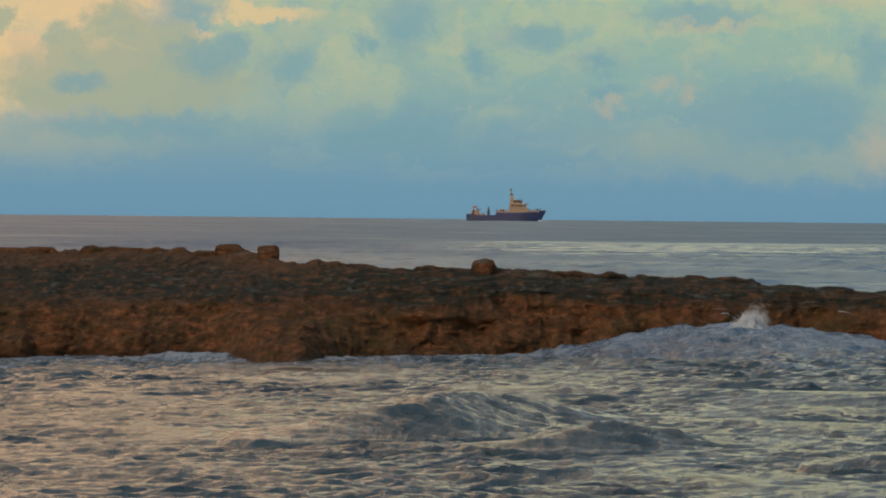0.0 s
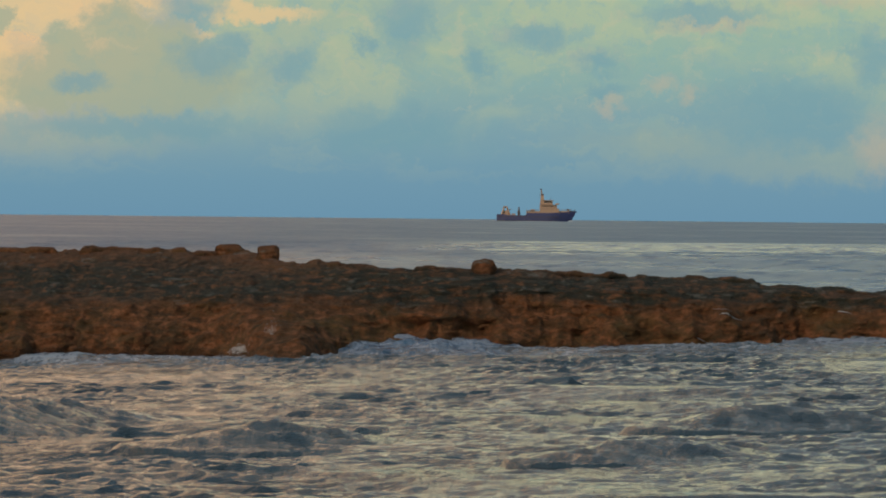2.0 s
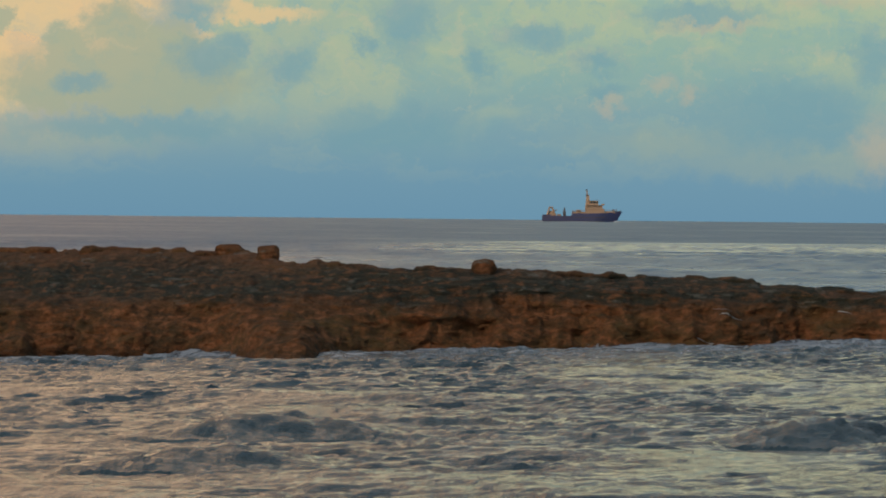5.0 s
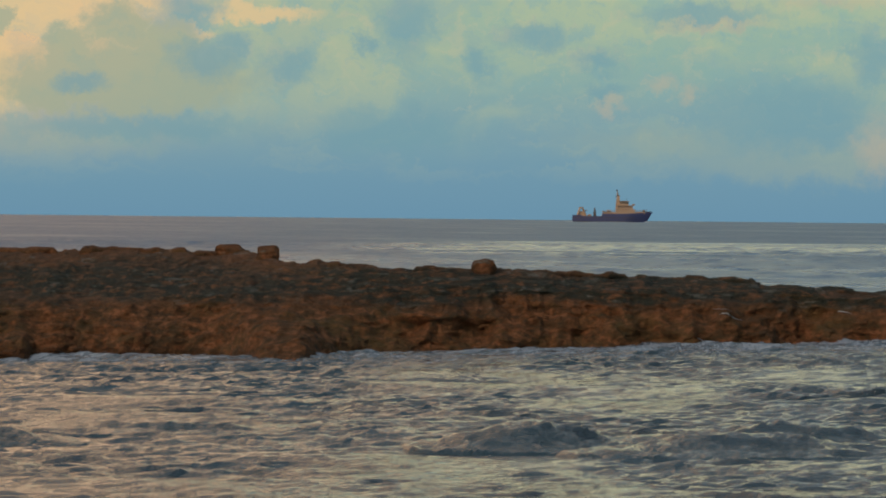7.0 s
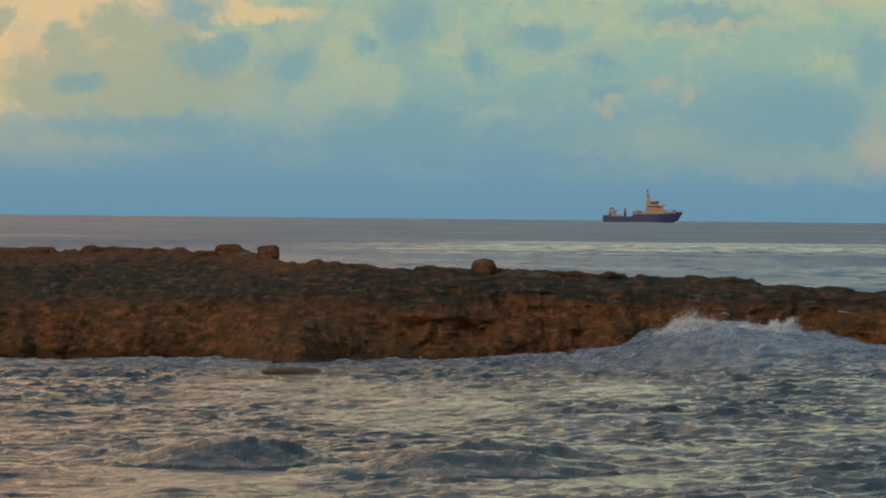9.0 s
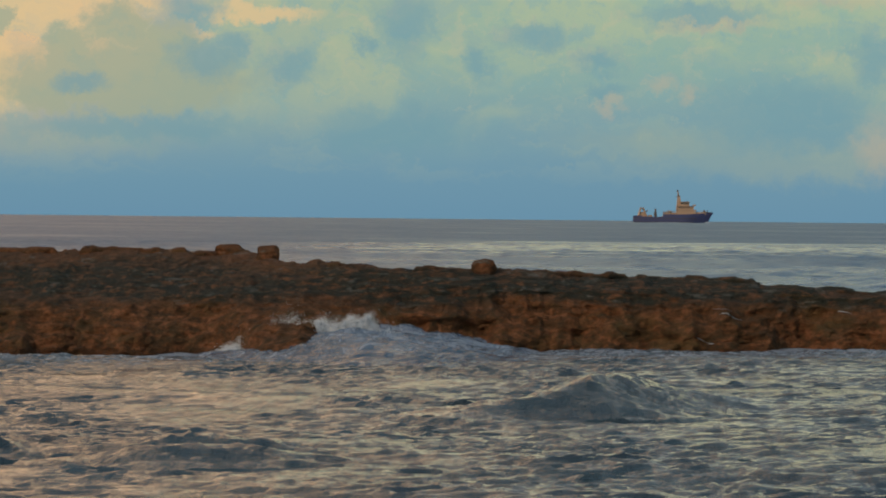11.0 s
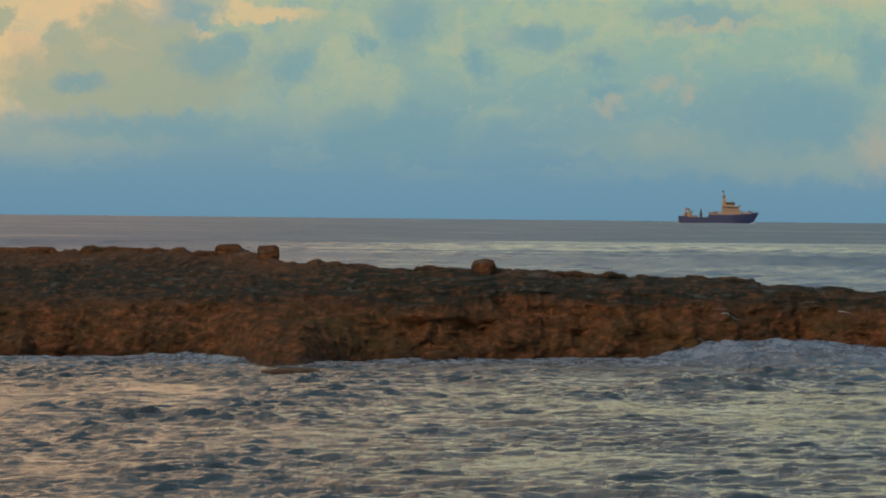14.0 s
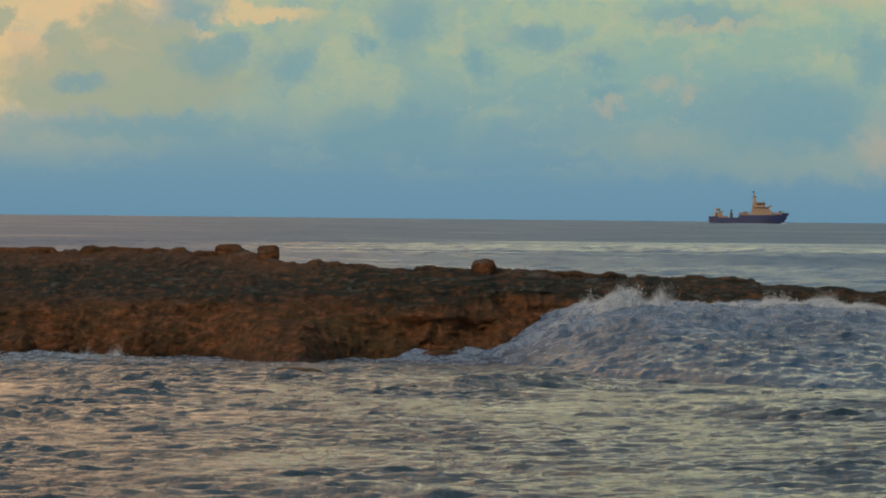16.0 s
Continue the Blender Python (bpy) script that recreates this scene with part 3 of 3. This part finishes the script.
def ship():
    blue = paint("navy_hull_paint", (0.034, 0.045, 0.130), 0.45)
    buff = paint("buff_paint", (0.31, 0.22, 0.155), 0.5)
    tan = paint("tan_deck_paint", (0.26, 0.20, 0.16), 0.6)
    dark = paint("dark_steel", (0.05, 0.045, 0.05), 0.5)
    glass, _, _ = material("bridge_glass", 0.08, 0.0, (0.02, 0.03, 0.035))
    ob = new("ship")
    # hull: lofted sections, low aft deck, raised flared bow
    xs = np.linspace(-31, 27, 40)
    top = np.where(xs < -8.6, 4.5, 6.5) + np.clip(xs - 4, 0, None) ** 2 * 0.0030
    half = 6.0 * (1 - np.clip((xs - 6) / 22, 0, 1) ** 2.4) * (1 - 0.10 * np.clip((-24 - xs) / 7, 0, 1)) + 0.12
    ks = np.linspace(0, 1, 9)
    X, Y, Z = [], [], []
    for x, t, h in zip(xs, top, half):
        zz = -2.5 + (t + 2.5) * ks
        fl = np.clip((x - 10) / 17, 0, 1)
        w = h * (0.55 + 0.45 * np.clip((zz + 2.5) / 3.0, 0, 1) ** 0.5) * (1 - fl * 0.35 * (1 - ks))
        over = fl ** 2 * np.clip(zz, -1, None) * 0.55
        X.append(np.concatenate([x + over, (x + over)[::-1]]))
        Y.append(np.concatenate([-w, w[::-1]]))
        Z.append(np.concatenate([zz, zz[::-1]]))
    hull = grid_mesh("hull", np.array(X), np.array(Y), np.array(Z), blue, ob, "navy blue steel hull", wrap=True)
    hull.data.polygons.foreach_set("use_smooth", np.zeros(len(hull.data.polygons), dtype=bool))
    part("transom", boxes((-31.2, -30.9, -5.4, 5.4, -2, 4.5)), blue, ob)
    part("rubbing_strake", boxes((-30.8, 18, -6.25, -6.05, 3.2, 3.6)), dark, hull)
    part("boot_stripe", boxes((-30.8, 16, -6.20, -6.08, 0.0, 0.5)), dark, hull)
    part("aft_deck", boxes((-30.6, -8.4, -5.4, 5.4, 4.30, 4.42)), tan, ob)
    part("fore_deck", boxes((-8.4, 20, -5.0, 5.0, 6.35, 6.47), (20, 27, -2.2, 2.2, 6.6, 6.9)), tan, ob)
    for y in (-5.9, 5.9):
        part("bulwark", boxes((-30.8, -24, y - 0.1, y + 0.1, 4.4, 5.3)), blue, ob)
    part("bow_bulwark", boxes((17, 29.2, -1.6, -1.3, 6.9, 8.4), (17, 29.2, 1.3, 1.6, 6.9, 8.4), (27, 31.4, -0.5, 0.5, 7.3, 8.1)), dark, ob)
    # deckhouse tiers
    part("deckhouse", boxes((2.6, 17.6, -4.8, 4.8, 6.45, 10.0, 0.15)), buff, ob)
    part("side_house", boxes((-7.6, 2.6, -4.4, 4.4, 6.45, 7.9, 0.1)), buff, ob)
    part("fore_house", boxes((17.6, 25.5, -3.0, 3.0, 6.55, 8.3, 0.2)), buff, ob)
    upper = part("upper_house", boxes((3.4, 16.0, -4.4, 4.4, 10.0, 12.9, 0.25)), buff, ob)
    part("deck_edge", boxes((2.2, 18.0, -5.0, 5.0, 9.93, 10.12)), tan, ob)
    part("wing_deck", boxes((3.0, 17.2, -5.6, 5.6, 12.85, 13.1)), tan, ob)
    bridge = part("wheelhouse", boxes((5.4, 12.6, -3.8, 3.8, 13.1, 16.3, 0.2)), buff, ob)
    for i in range(5):
        part("window", boxes((5.9 + i * 1.32, 6.95 + i * 1.32, -3.84, -3.70, 14.5, 15.7)), glass, bridge)
    part("front_window", boxes((12.45, 12.62, -3.0, 3.0, 14.5, 15.7)), glass, bridge)
    for i in range(7):
        part("porthole", boxes((4.4 + i * 1.6, 5.0 + i * 1.6, -4.40, -4.22, 11.2, 11.9)), glass, upper)
    part("wheelhouse_roof", boxes((4.8, 13.4, -4.2, 4.2, 16.3, 16.6)), tan, ob)
    part("bridge_wing", boxes((15.0, 17.4, -5.6, -4.4, 13.1, 14.2)), buff, ob)
    funnel = part("funnel", boxes((2.3, 6.6, -1.8, 1.8, 10.0, 20.6, 1.15)), buff, ob)
    part("funnel_cap", boxes((3.3, 5.6, -0.8, 0.8, 20.6, 21.2)), dark, funnel)
    mast = part("mast", rods(((4.2, 0, 19.5), (3.6, 0, 24.9), 0.75, 0.40), ((3.6, -1.6, 21.4), (3.6, 1.6, 21.4), 0.16)), tan, ob)
    part("radar", boxes((2.4, 4.9, -0.3, 0.3, 20.0, 20.45)), dark, mast)
    part("lamp_head", boxes((2.8, 4.1, -0.5, 0.5, 24.4, 25.4)), dark, mast)
    part("signal_mast", rods(((11.0, 0, 16.6), (11.0, 0, 18.6), 0.12)), dark, ob)
    # aft working deck
    for y in (-3.4, 3.4):
        gantry = part("stern_gantry", rods(((-27.4, y, 4.4), (-25.2, y * 0.95, 11.4), 0.75, 0.5), ((-20.6, y, 4.4), (-23.6, y * 0.95, 11.4), 0.75, 0.5)), buff, ob)
        part("gantry_head", boxes((-26.0, -22.8, y * 0.95 - 0.6, y * 0.95 + 0.6, 10.9, 11.6)), buff, gantry)
    part("cross_beam", boxes((-25.2, -23.6, -2.6, 2.6, 10.4, 11.2)), buff, ob)
    part("winch", boxes((-26.6, -21.6, -2.6, 2.6, 4.4, 8.2, 0.5)), buff, ob)
    part("crane_jib", rods(((-22.5, 0, 8.0), (-19.6, 0, 9.4), 0.4, 0.25)), tan, ob)
    post = part("crane_post", rods(((-13.7, 0, 4.4), (-13.8, 0, 10.9), 1.15, 0.5)), dark, ob)
    part("crane_cab", boxes((-15.0, -12.6, -1.2, 1.2, 6.0, 8.0, 0.2)), dark, post)
    part("deck_cargo", boxes((-19.4, -16.4, -3, 3, 4.4, 5.9, 0.1)), tan, ob)
    part("cargo_rail", rods(((-7.8, -5.4, 8.3), (2.4, -5.4, 8.9), 0.22), ((-7.8, -5.4, 6.4), (-7.8, -5.4, 9.0), 0.2), ((-3, -5.4, 6.4), (-3, -5.4, 8.6), 0.18)), tan, ob)
    part("lifeboat", rods(((-4.6, -4.0, 8.6), (-1.2, -4.0, 8.6), 0.8, 0.7)), buff, ob)
    part("windlass", boxes((23.6, 25.4, -1.1, 1.1, 8.2, 9.9, 0.2)), dark, ob)
    part("anchor_davit", rods(((28.6, 0, 7.9), (30.6, 0, 9.3), 0.35, 0.2)), dark, ob)
    part("jack_staff", rods(((26.8, 0, 8.0), (26.9, 0, 10.2), 0.22)), dark, ob)
    part("fore_rail", rods(((18, -2.6, 9.2), (27, -1.4, 9.4), 0.14), ((22, -2.2, 8.2), (22, -2.2, 9.3), 0.12), ((26.5, -1.5, 8.2), (26.5, -1.5, 9.4), 0.12)), tan, ob)
    tagged(ob, "navy-hulled workboat with buff superstructure under way at sea", "ship")
    return ob


def bow_wave():
    ob = new("ship_wake")
    for name, x0, x1, z in (("bow_foam", 24.5, 29.0, 0.9), ("stern_foam", -37, -30.5, 0.35), ("trail_foam", -60, -40, 0.18), ("side_foam", -20, 20, 0.22)):
        xs, ys = np.linspace(x0, x1, 30), np.linspace(-8.6, -6.2, 7)
        X, Y = np.meshgrid(xs, ys, indexing="ij")
        e = np.sin(np.linspace(0, math.pi, 30))[:, None] ** 0.5 * np.sin(np.linspace(0, math.pi, 7))[None, :]
        grid_mesh(name, X, Y, e * z * (0.7 + 0.6 * vnoise(X * 1.3, Y, 0.1, 7)) - 0.1 * (1 - e), M_FOAM, ob)
    return tagged(ob, "low white foam of the ship's bow wave and wake", "wake")


WAKE = bow_wave()
SHIP = ship()


# ---- swells and breakers ----
def level(col):
    return 383 + 0.0102 * (col - 784)


def at(col, dist):
    return (col - 784) / FOCAL * dist


def surge(height, run, body, seed, y0=78.0, label="dark blue swell running along the rocks with a foaming crest"):
    """A swell that runs along the shelf: steep front at its local x = 0, body behind, highest against the rock."""
    ob = new("breaking_wave")
    xs, ys = np.arange(-3.0, body + 6.0, 0.08), np.arange(y0 - 3, 99.6, 0.14)
    X, Y = np.meshgrid(xs, ys, indexing="ij")
    skew = X - 0.25 * (95 - Y) + 0.5 * vnoise(Y * 0.3, 0.0, seed, seed)
    p = smooth(0, run, skew) * (1 - smooth(body * 0.55, body + 3, X))
    q = np.clip((Y - y0) / (96.0 - y0), 0, 1) ** 2.2
    Zc, DX, DY = wave_field(X, Y, seed, 245, 40, (0.22, 1.8), 0.032, 80, 0.95, 0.70)
    m = p * q
    Z = height * m + Zc * (0.6 + 0.6 * m) - 0.40 * (1 - smooth(0.0, 0.10, m)) + 0.02
    grid_mesh("wave_body", X + DX, Y + DY, Z, M_SURF, ob)
    return tagged(ob, label, "wave")


def foam_mass(wide, tall, seed, parent, lean=0.3, deep=1.2):
    """A heap of churned foam: a clotted core under a fuzz of fine drops."""
    n = int(60 + 40 * wide)
    X, Y = np.meshgrid(np.linspace(-1, 1, n), np.linspace(-1, 1, 44), indexing="ij")
    env = (1 - X ** 2) ** 0.8 * (1 - np.abs(Y) ** 2.2)
    lump = 0.52 + 0.42 * fbm(X * 1.3 * wide + seed, Y * 1.2, 0.7, 3, seed)
    clot = ridged(X * 4.2 * wide, Y * 3.0 * deep, seed * 0.37, 3, seed + 5)
    Z = tall * env * np.clip(lump + 0.10 * clot, 0.03, 1.4)
    PX_ = X * wide / 2 + lean * Z + 0.035 * fbm(X * 5 * wide, Y * 5, 0.3, 3, seed + 2)
    PY_ = Y * deep / 2 + 0.06 * fbm(X * 5 * wide, Y * 5, 1.3, 3, seed + 3)
    ob = grid_mesh("foam_crest", PX_, PY_, Z - 0.12 - 0.75 * (1 - env) ** 2, M_FOAM, parent)
    rng = np.random.RandomState(seed + 900)
    pick = rng.choice(X.size, int(3600 * wide * (0.5 + tall)), p=(env ** 1.3 / (env ** 1.3).sum()).ravel())
    up = rng.exponential(0.10 * tall, len(pick))
    burst = 0.5 + 1.1 * np.clip(vnoise(X.ravel()[pick] * 2.3 * wide, 0.1, seed, seed + 8), 0, 1)
    P = np.stack([PX_.ravel()[pick] + rng.normal(size=len(pick)) * 0.05 + 0.2 * up, PY_.ravel()[pick] + rng.normal(size=len(pick)) * 0.05,
                  Z.ravel()[pick] - 0.12 + up * burst], -1)
    drop_mesh(P, rng.uniform(0.004, 0.011, len(pick)), rng, ob)
    return ob


def drop_mesh(P, r, rng, parent):
    base = np.array([(1, 1, 1), (1, -1, -1), (-1, 1, -1), (-1, -1, 1)]) / 1.7
    count = len(P)
    V = ((rng.normal(size=(count, 4, 3)) * 0.25 + base) * r[:, None, None] + P[:, None, :]).reshape(-1, 3)
    F = (np.arange(count)[:, None, None] * 4 + np.array(((0, 1, 2), (0, 3, 1), (0, 2, 3), (1, 3, 2)))).reshape(-1, 3)
    me = bpy.data.meshes.new("spray")
    me.from_pydata(V.tolist(), [], F.tolist())
    me.materials.append(M_SPRAY)
    ob = new("spray", me)
    ob.parent = parent
    return tagged(ob, kind="stuff")


def drops(wide, seed, parent, count, reach, size, deep):
    """A drifting cloud of fine drops, thicker towards its foot."""
    rng = np.random.RandomState(seed + 500)
    cx = rng.normal(size=count) * wide * 0.30
    puff = 0.55 + 0.6 * np.clip(fbm(cx * 0.8, 0.2, 0.4, 3, seed), -0.6, 1)
    cz = np.abs(rng.normal(size=count)) * reach * 0.5 * puff
    P = np.stack([cx + 0.3 * cz, rng.normal(size=count) * deep * 0.3, cz], -1)
    return drop_mesh(P, rng.uniform(*size, size=count), rng, parent)


def swell_hump(height, along, across, seed, angle):
    """A ridge of swell, its rim below the surface; angle: degrees of its crest line from the x axis."""
    ca, sa = math.cos(radians(angle)), math.sin(radians(angle))
    u, v = np.meshgrid(np.arange(-1.9 * along, 1.9 * along, 0.08), np.arange(-2.6 * across, 2.6 * across, 0.08), indexing="ij")
    X, Y = u * ca - v * sa, u * sa + v * ca
    v = v + 0.35 * across * vnoise(u * 0.7, 0.1, seed, seed)
    m = np.exp(-(np.abs(u) / along) ** 2.2) * np.exp(-(np.abs(v) / across) ** 1.6)
    Zc, DX, DY = wave_field(X, Y, seed, 250, 36, (0.22, 1.15), 0.0165, 70, 1.0, 0.62)
    Z = height * m + Zc * (0.7 + 0.6 * m) + 0.02 - 0.45 * (1 - smooth(0.0, 0.07, m))
    ob = grid_mesh("swell", X + DX, Y + DY, Z, M_WAVE)
    return tagged(ob, "dark blue ridge of swell rolling in choppy water", "wave", group="swells off the rocks")


SURGE_1 = surge(0.60, 4.2, 7.5, 61)
FOAM_1 = [foam_mass(0.9, 0.75, 71, SURGE_1), foam_mass(1.6, 0.5, 72, SURGE_1)]
SURGE_2 = surge(0.80, 4.4, 7.5, 62)
FOAM_2 = [foam_mass(1.8, 0.62, 73, SURGE_2), foam_mass(3.2, 0.55, 74, SURGE_2), foam_mass(1.4, 0.55, 75, SURGE_2)]
SURGE_3 = surge(0.42, 2.0, 6.0, 63)
FOAM_3 = [foam_mass(1.5, 0.5, 76, SURGE_3), foam_mass(1.3, 0.4, 77, SURGE_3)]
SURGE_4 = surge(1.22, 3.6, 14.0, 64, 73.0, "high dark blue swell breaking over the end of the rocks")
FOAM_4 = [foam_mass(2.6, 0.75, 78, SURGE_4, deep=1.8), foam_mass(5.5, 0.4, 79, SURGE_4, deep=1.8), foam_mass(1.2, 0.6, 80, SURGE_4)]
MIST = tagged(new("spray_plume"), "thin white spray thrown up behind the rocks", "spray")
drops(5.0, 90, MIST, 44000, 1.3, (0.003, 0.006), 2.0)
LEFT_1 = tagged(new("foam_bore"), "small white foaming wave thrown back off the rocks", "wave")
foam_mass(2.6, 0.42, 81, LEFT_1, -0.2)
LEFT_2 = copy_thing(LEFT_1, pose(0, 0, 0))

# start time, column, row, column speed per second, height, length, breadth, angle
HUMPS = [(0.0, 800, 765, -400, 0.52, 3.3, 0.85, 58), (2.2, 420, 795, -300, 0.32, 1.4, 0.7, 25), (2.2, 1330, 790, -300, 0.34, 1.5, 0.7, 15),
         (8.0, 690, 812, -260, 0.36, 1.1, 0.6, 25), (8.2, 1090, 815, -260, 0.27, 1.4, 0.6, 5), (12.0, 440, 740, -640, 0.62, 2.6, 0.85, 52),
         (13.5, 1340, 690, -180, 0.26, 1.6, 0.8, 10), (3.6, 760, 840, -260, 0.25, 1.3, 0.6, 20), (9.0, 840, 830, -240, 0.25, 1.5, 0.6, 15),
         (7.0, 290, 765, -230, 0.15, 1.2, 0.6, 5)]
SWELLS = [(swell_hump(h, along, 1.35 * across, 100 + i, ang), t0, c, r, v) for i, (t0, c, r, v, h, along, across, ang) in enumerate(HUMPS)]


# the sea's level by the rocks: seconds, at the shelf's near end, at its far end
LEVELS = [(0, -0.16, 0.24), (0.8, -0.17, 0.46), (1.6, -0.20, 0.44), (2.4, -0.16, 0.45), (3.2, -0.05, 0.52), (4.2, -0.05, 0.42), (6.4, -0.17, 0.42), (7.2, -0.15, 0.36), (8.0, -0.17, 0.12),
          (9.0, -0.17, 0.10), (11.3, -0.08, 0.25), (12.4, -0.02, 0.15), (13.4, -0.02, 0.03), (14.4, -0.15, 0.0), (15.2, -0.10, 0.0), (16, -0.08, 0.03)]


def sea_level(t, x):
    left, right = (float(np.interp(t, [r[0] for r in LEVELS], [r[k] for r in LEVELS])) for k in (1, 2))
    return left + (right - left) * (x + 10) / 20


def motions():
    walk(SHIP, [(t, pose(at(895 + 26.85 * t, SHIP_D), SHIP_D, 0)) for t in (0, 4, 8, 12, 16)])
    walk(WAKE, [(t, pose(at(895 + 26.85 * t, SHIP_D), SHIP_D, 0)) for t in (0, 4, 8, 12, 16)])
    for ob, speed, low in ((WATER_A, 1.7, 0.0), (WATER_B, 2.1, 0.01)):
        rows = []
        for t, left, right in LEVELS:
            tilt = (right - left) / 20
            rows.append((t, pose(-speed * t, 0, (left + right) / 2 - speed * t * tilt - low, 0, -math.degrees(tilt), 0)))
        walk(ob, rows)
    walk(WATER_C, [(t, pose(-1.3 * t, 0, 0)) for t in (0, 8, 16)])
    # fronts of the surges along the shelf: seconds, column, lift
    fronts = ((SURGE_1, [(0, 1000, 0.14), (0.5, 850, -0.12), (1.2, 640, -0.30), (2.0, 420, -0.2), (2.8, 60, -0.25), (3.3, -110, -0.5), (4.2, -420, -0.6), (16, -4500, -0.6)]),
              (SURGE_2, [(0, 4400, -0.2), (7.0, 1700, -0.1), (8.0, 1290, 0), (9.2, 900, 0), (11.3, 190, -0.12), (12.0, -60, -0.4), (13, -500, -0.5), (16, -1500, -0.6)]),
              (SURGE_3, [(0, 6000, -0.3), (13.4, 1450, -0.1), (14.4, 980, 0), (14.8, 860, 0), (15.2, 745, -0.03), (15.6, 650, -0.12), (16, 600, -0.3)]),
              (SURGE_4, [(0, 6300, -0.3), (13.6, 1700, -0.1), (14.3, 1470, 0), (14.8, 1280, 0), (15.2, 1115, 0), (15.6, 970, 0), (16, 800, 0)]))
    for ob, rows in fronts:
        walk(ob, [(t, pose(at(c, 96.0), 0, z)) for t, c, z in rows])
    # foam heaps on each surge: seconds, metres behind the front, distance, height
    F1, F2, F3, F4 = FOAM_1, FOAM_2, FOAM_3, FOAM_4
    def heave(ob, rows):
        walk(ob, [(t, pose(x, y, z + (0.16 if z > 0 else 0))) for t, x, y, z in rows])

    heave(F1[0], [(0, 4.15, 95.6, 0.46), (0.3, 3.7, 95.6, 0.2), (0.9, 1.6, 95.4, -0.4), (1.5, 0.8, 95, -0.4), (2.0, 0.7, 94.4, 0.24), (2.5, 1.0, 94.6, 0.05), (3, 1.2, 94.6, -0.4), (16, 1.2, 94.6, -0.4)])
    heave(F1[1], [(0, 4.0, 95.4, -0.3), (0.5, 1.4, 95.2, 0.12), (1.2, 1.6, 95.2, -0.1), (2.0, 0.7, 94.6, 0.17), (2.4, 1.6, 94.8, 0.17), (3.0, 2.6, 94.8, 0.05), (4.0, 2.4, 94.8, -0.3), (16, 2.4, 94.8, -0.5)])
    heave(F2[0], [(0, 2.4, 95.4, 0.05), (7.4, 2.6, 95.4, 0.05), (8.0, 2.8, 95.4, 0.16), (8.5, 3.1, 95.6, 0.36), (9.2, 3.3, 95.8, 0.34), (11.3, 2.6, 95, 0.22), (12.2, 2.0, 95, 0.1), (16, 2.0, 95, -0.4)])
    heave(F2[1], [(0, 4.4, 95.2, 0.2), (8.2, 5.2, 95.4, 0.3), (9.2, 4.6, 95.4, 0.36), (11.3, 3.6, 95, 0.45), (12.2, 3.0, 95, 0.15), (16, 3.0, 95, -0.4)])
    heave(F2[2], [(0, 1.0, 95.2, -0.3), (8.8, 1.0, 95.4, -0.5), (9.2, 1.8, 95.4, -0.5), (10.4, 1.8, 95.2, -0.25), (11.3, 1.6, 94.8, 0.02), (12.0, 1.6, 94.8, 0.05), (16, 1.2, 94.8, -0.4)])
    heave(F3[0], [(0, 1.0, 95.2, -0.3), (13.9, 1.0, 95.3, -0.2), (14.4, 1.5, 95.3, 0.15), (15.2, 1.5, 95.3, 0.22), (16, 1.9, 95.2, 0.0)])
    heave(F3[1], [(0, 1.0, 95.2, -0.3), (14.2, 1.6, 95.3, -0.1), (14.8, 0.9, 95.0, 0.1), (15.5, 1.2, 95.0, 0.05), (16, 1.4, 95.2, -0.2)])
    heave(F4[0], [(0, 2.0, 95.4, 0.1), (14.2, 2.2, 95.4, 0.2), (15.2, 2.9, 95.8, 0.75), (16, 3.9, 95.8, 0.85)])
    heave(F4[1], [(0, 6.5, 95.4, 0.3), (14.4, 6.0, 95.6, 0.7), (15.4, 6.5, 96.2, 0.95), (16, 7.8, 96.4, 1.0)])
    heave(F4[2], [(0, 1.0, 95.2, -0.3), (14.6, 1.6, 95.2, 0.0), (15.3, 2.2, 95.2, 0.35), (16, 2.6, 95.4, 0.45)])
    walk(MIST, [(t, pose(at(c, 103.0), 103.0, z)) for t, c, z in ((0, 2300, -1.5), (13.2, 1800, -1.2), (14.0, 1680, 0.6), (14.6, 1590, 1.2), (15.2, 1400, 1.2), (15.6, 1250, 0.9), (16, 1130, 0.5))])
    walk(LEFT_1, [(t, pose(at(c, 93.0), 93.0, z)) for t, c, z in ((0, -220, 0.1), (0.5, -60, 0.22), (0.8, 30, 0.10), (1.2, 120, -0.02), (1.8, 260, -0.5), (16, 400, -0.6))])
    walk(LEFT_2, [(t, pose(at(c, 95.0), 95.0, z)) for t, c, z in ((0, -600, -0.6), (14.4, -300, -0.2), (15.2, -20, 0.25), (15.6, 90, 0.1), (16, 180, -0.25))])
    for ob, t0, c, r, v in SWELLS:
        d = EYE_Z * FOCAL / (r - level(c))
        x0, vx = at(c, d), v * d / FOCAL
        rows = []
        for t, _, _ in LEVELS:
            x = x0 + vx * (t - t0)
            rows.append((t, pose(x, d, sea_level(t, min(max(x, -12), 12)) - 0.01)))
        walk(ob, rows)


motions()
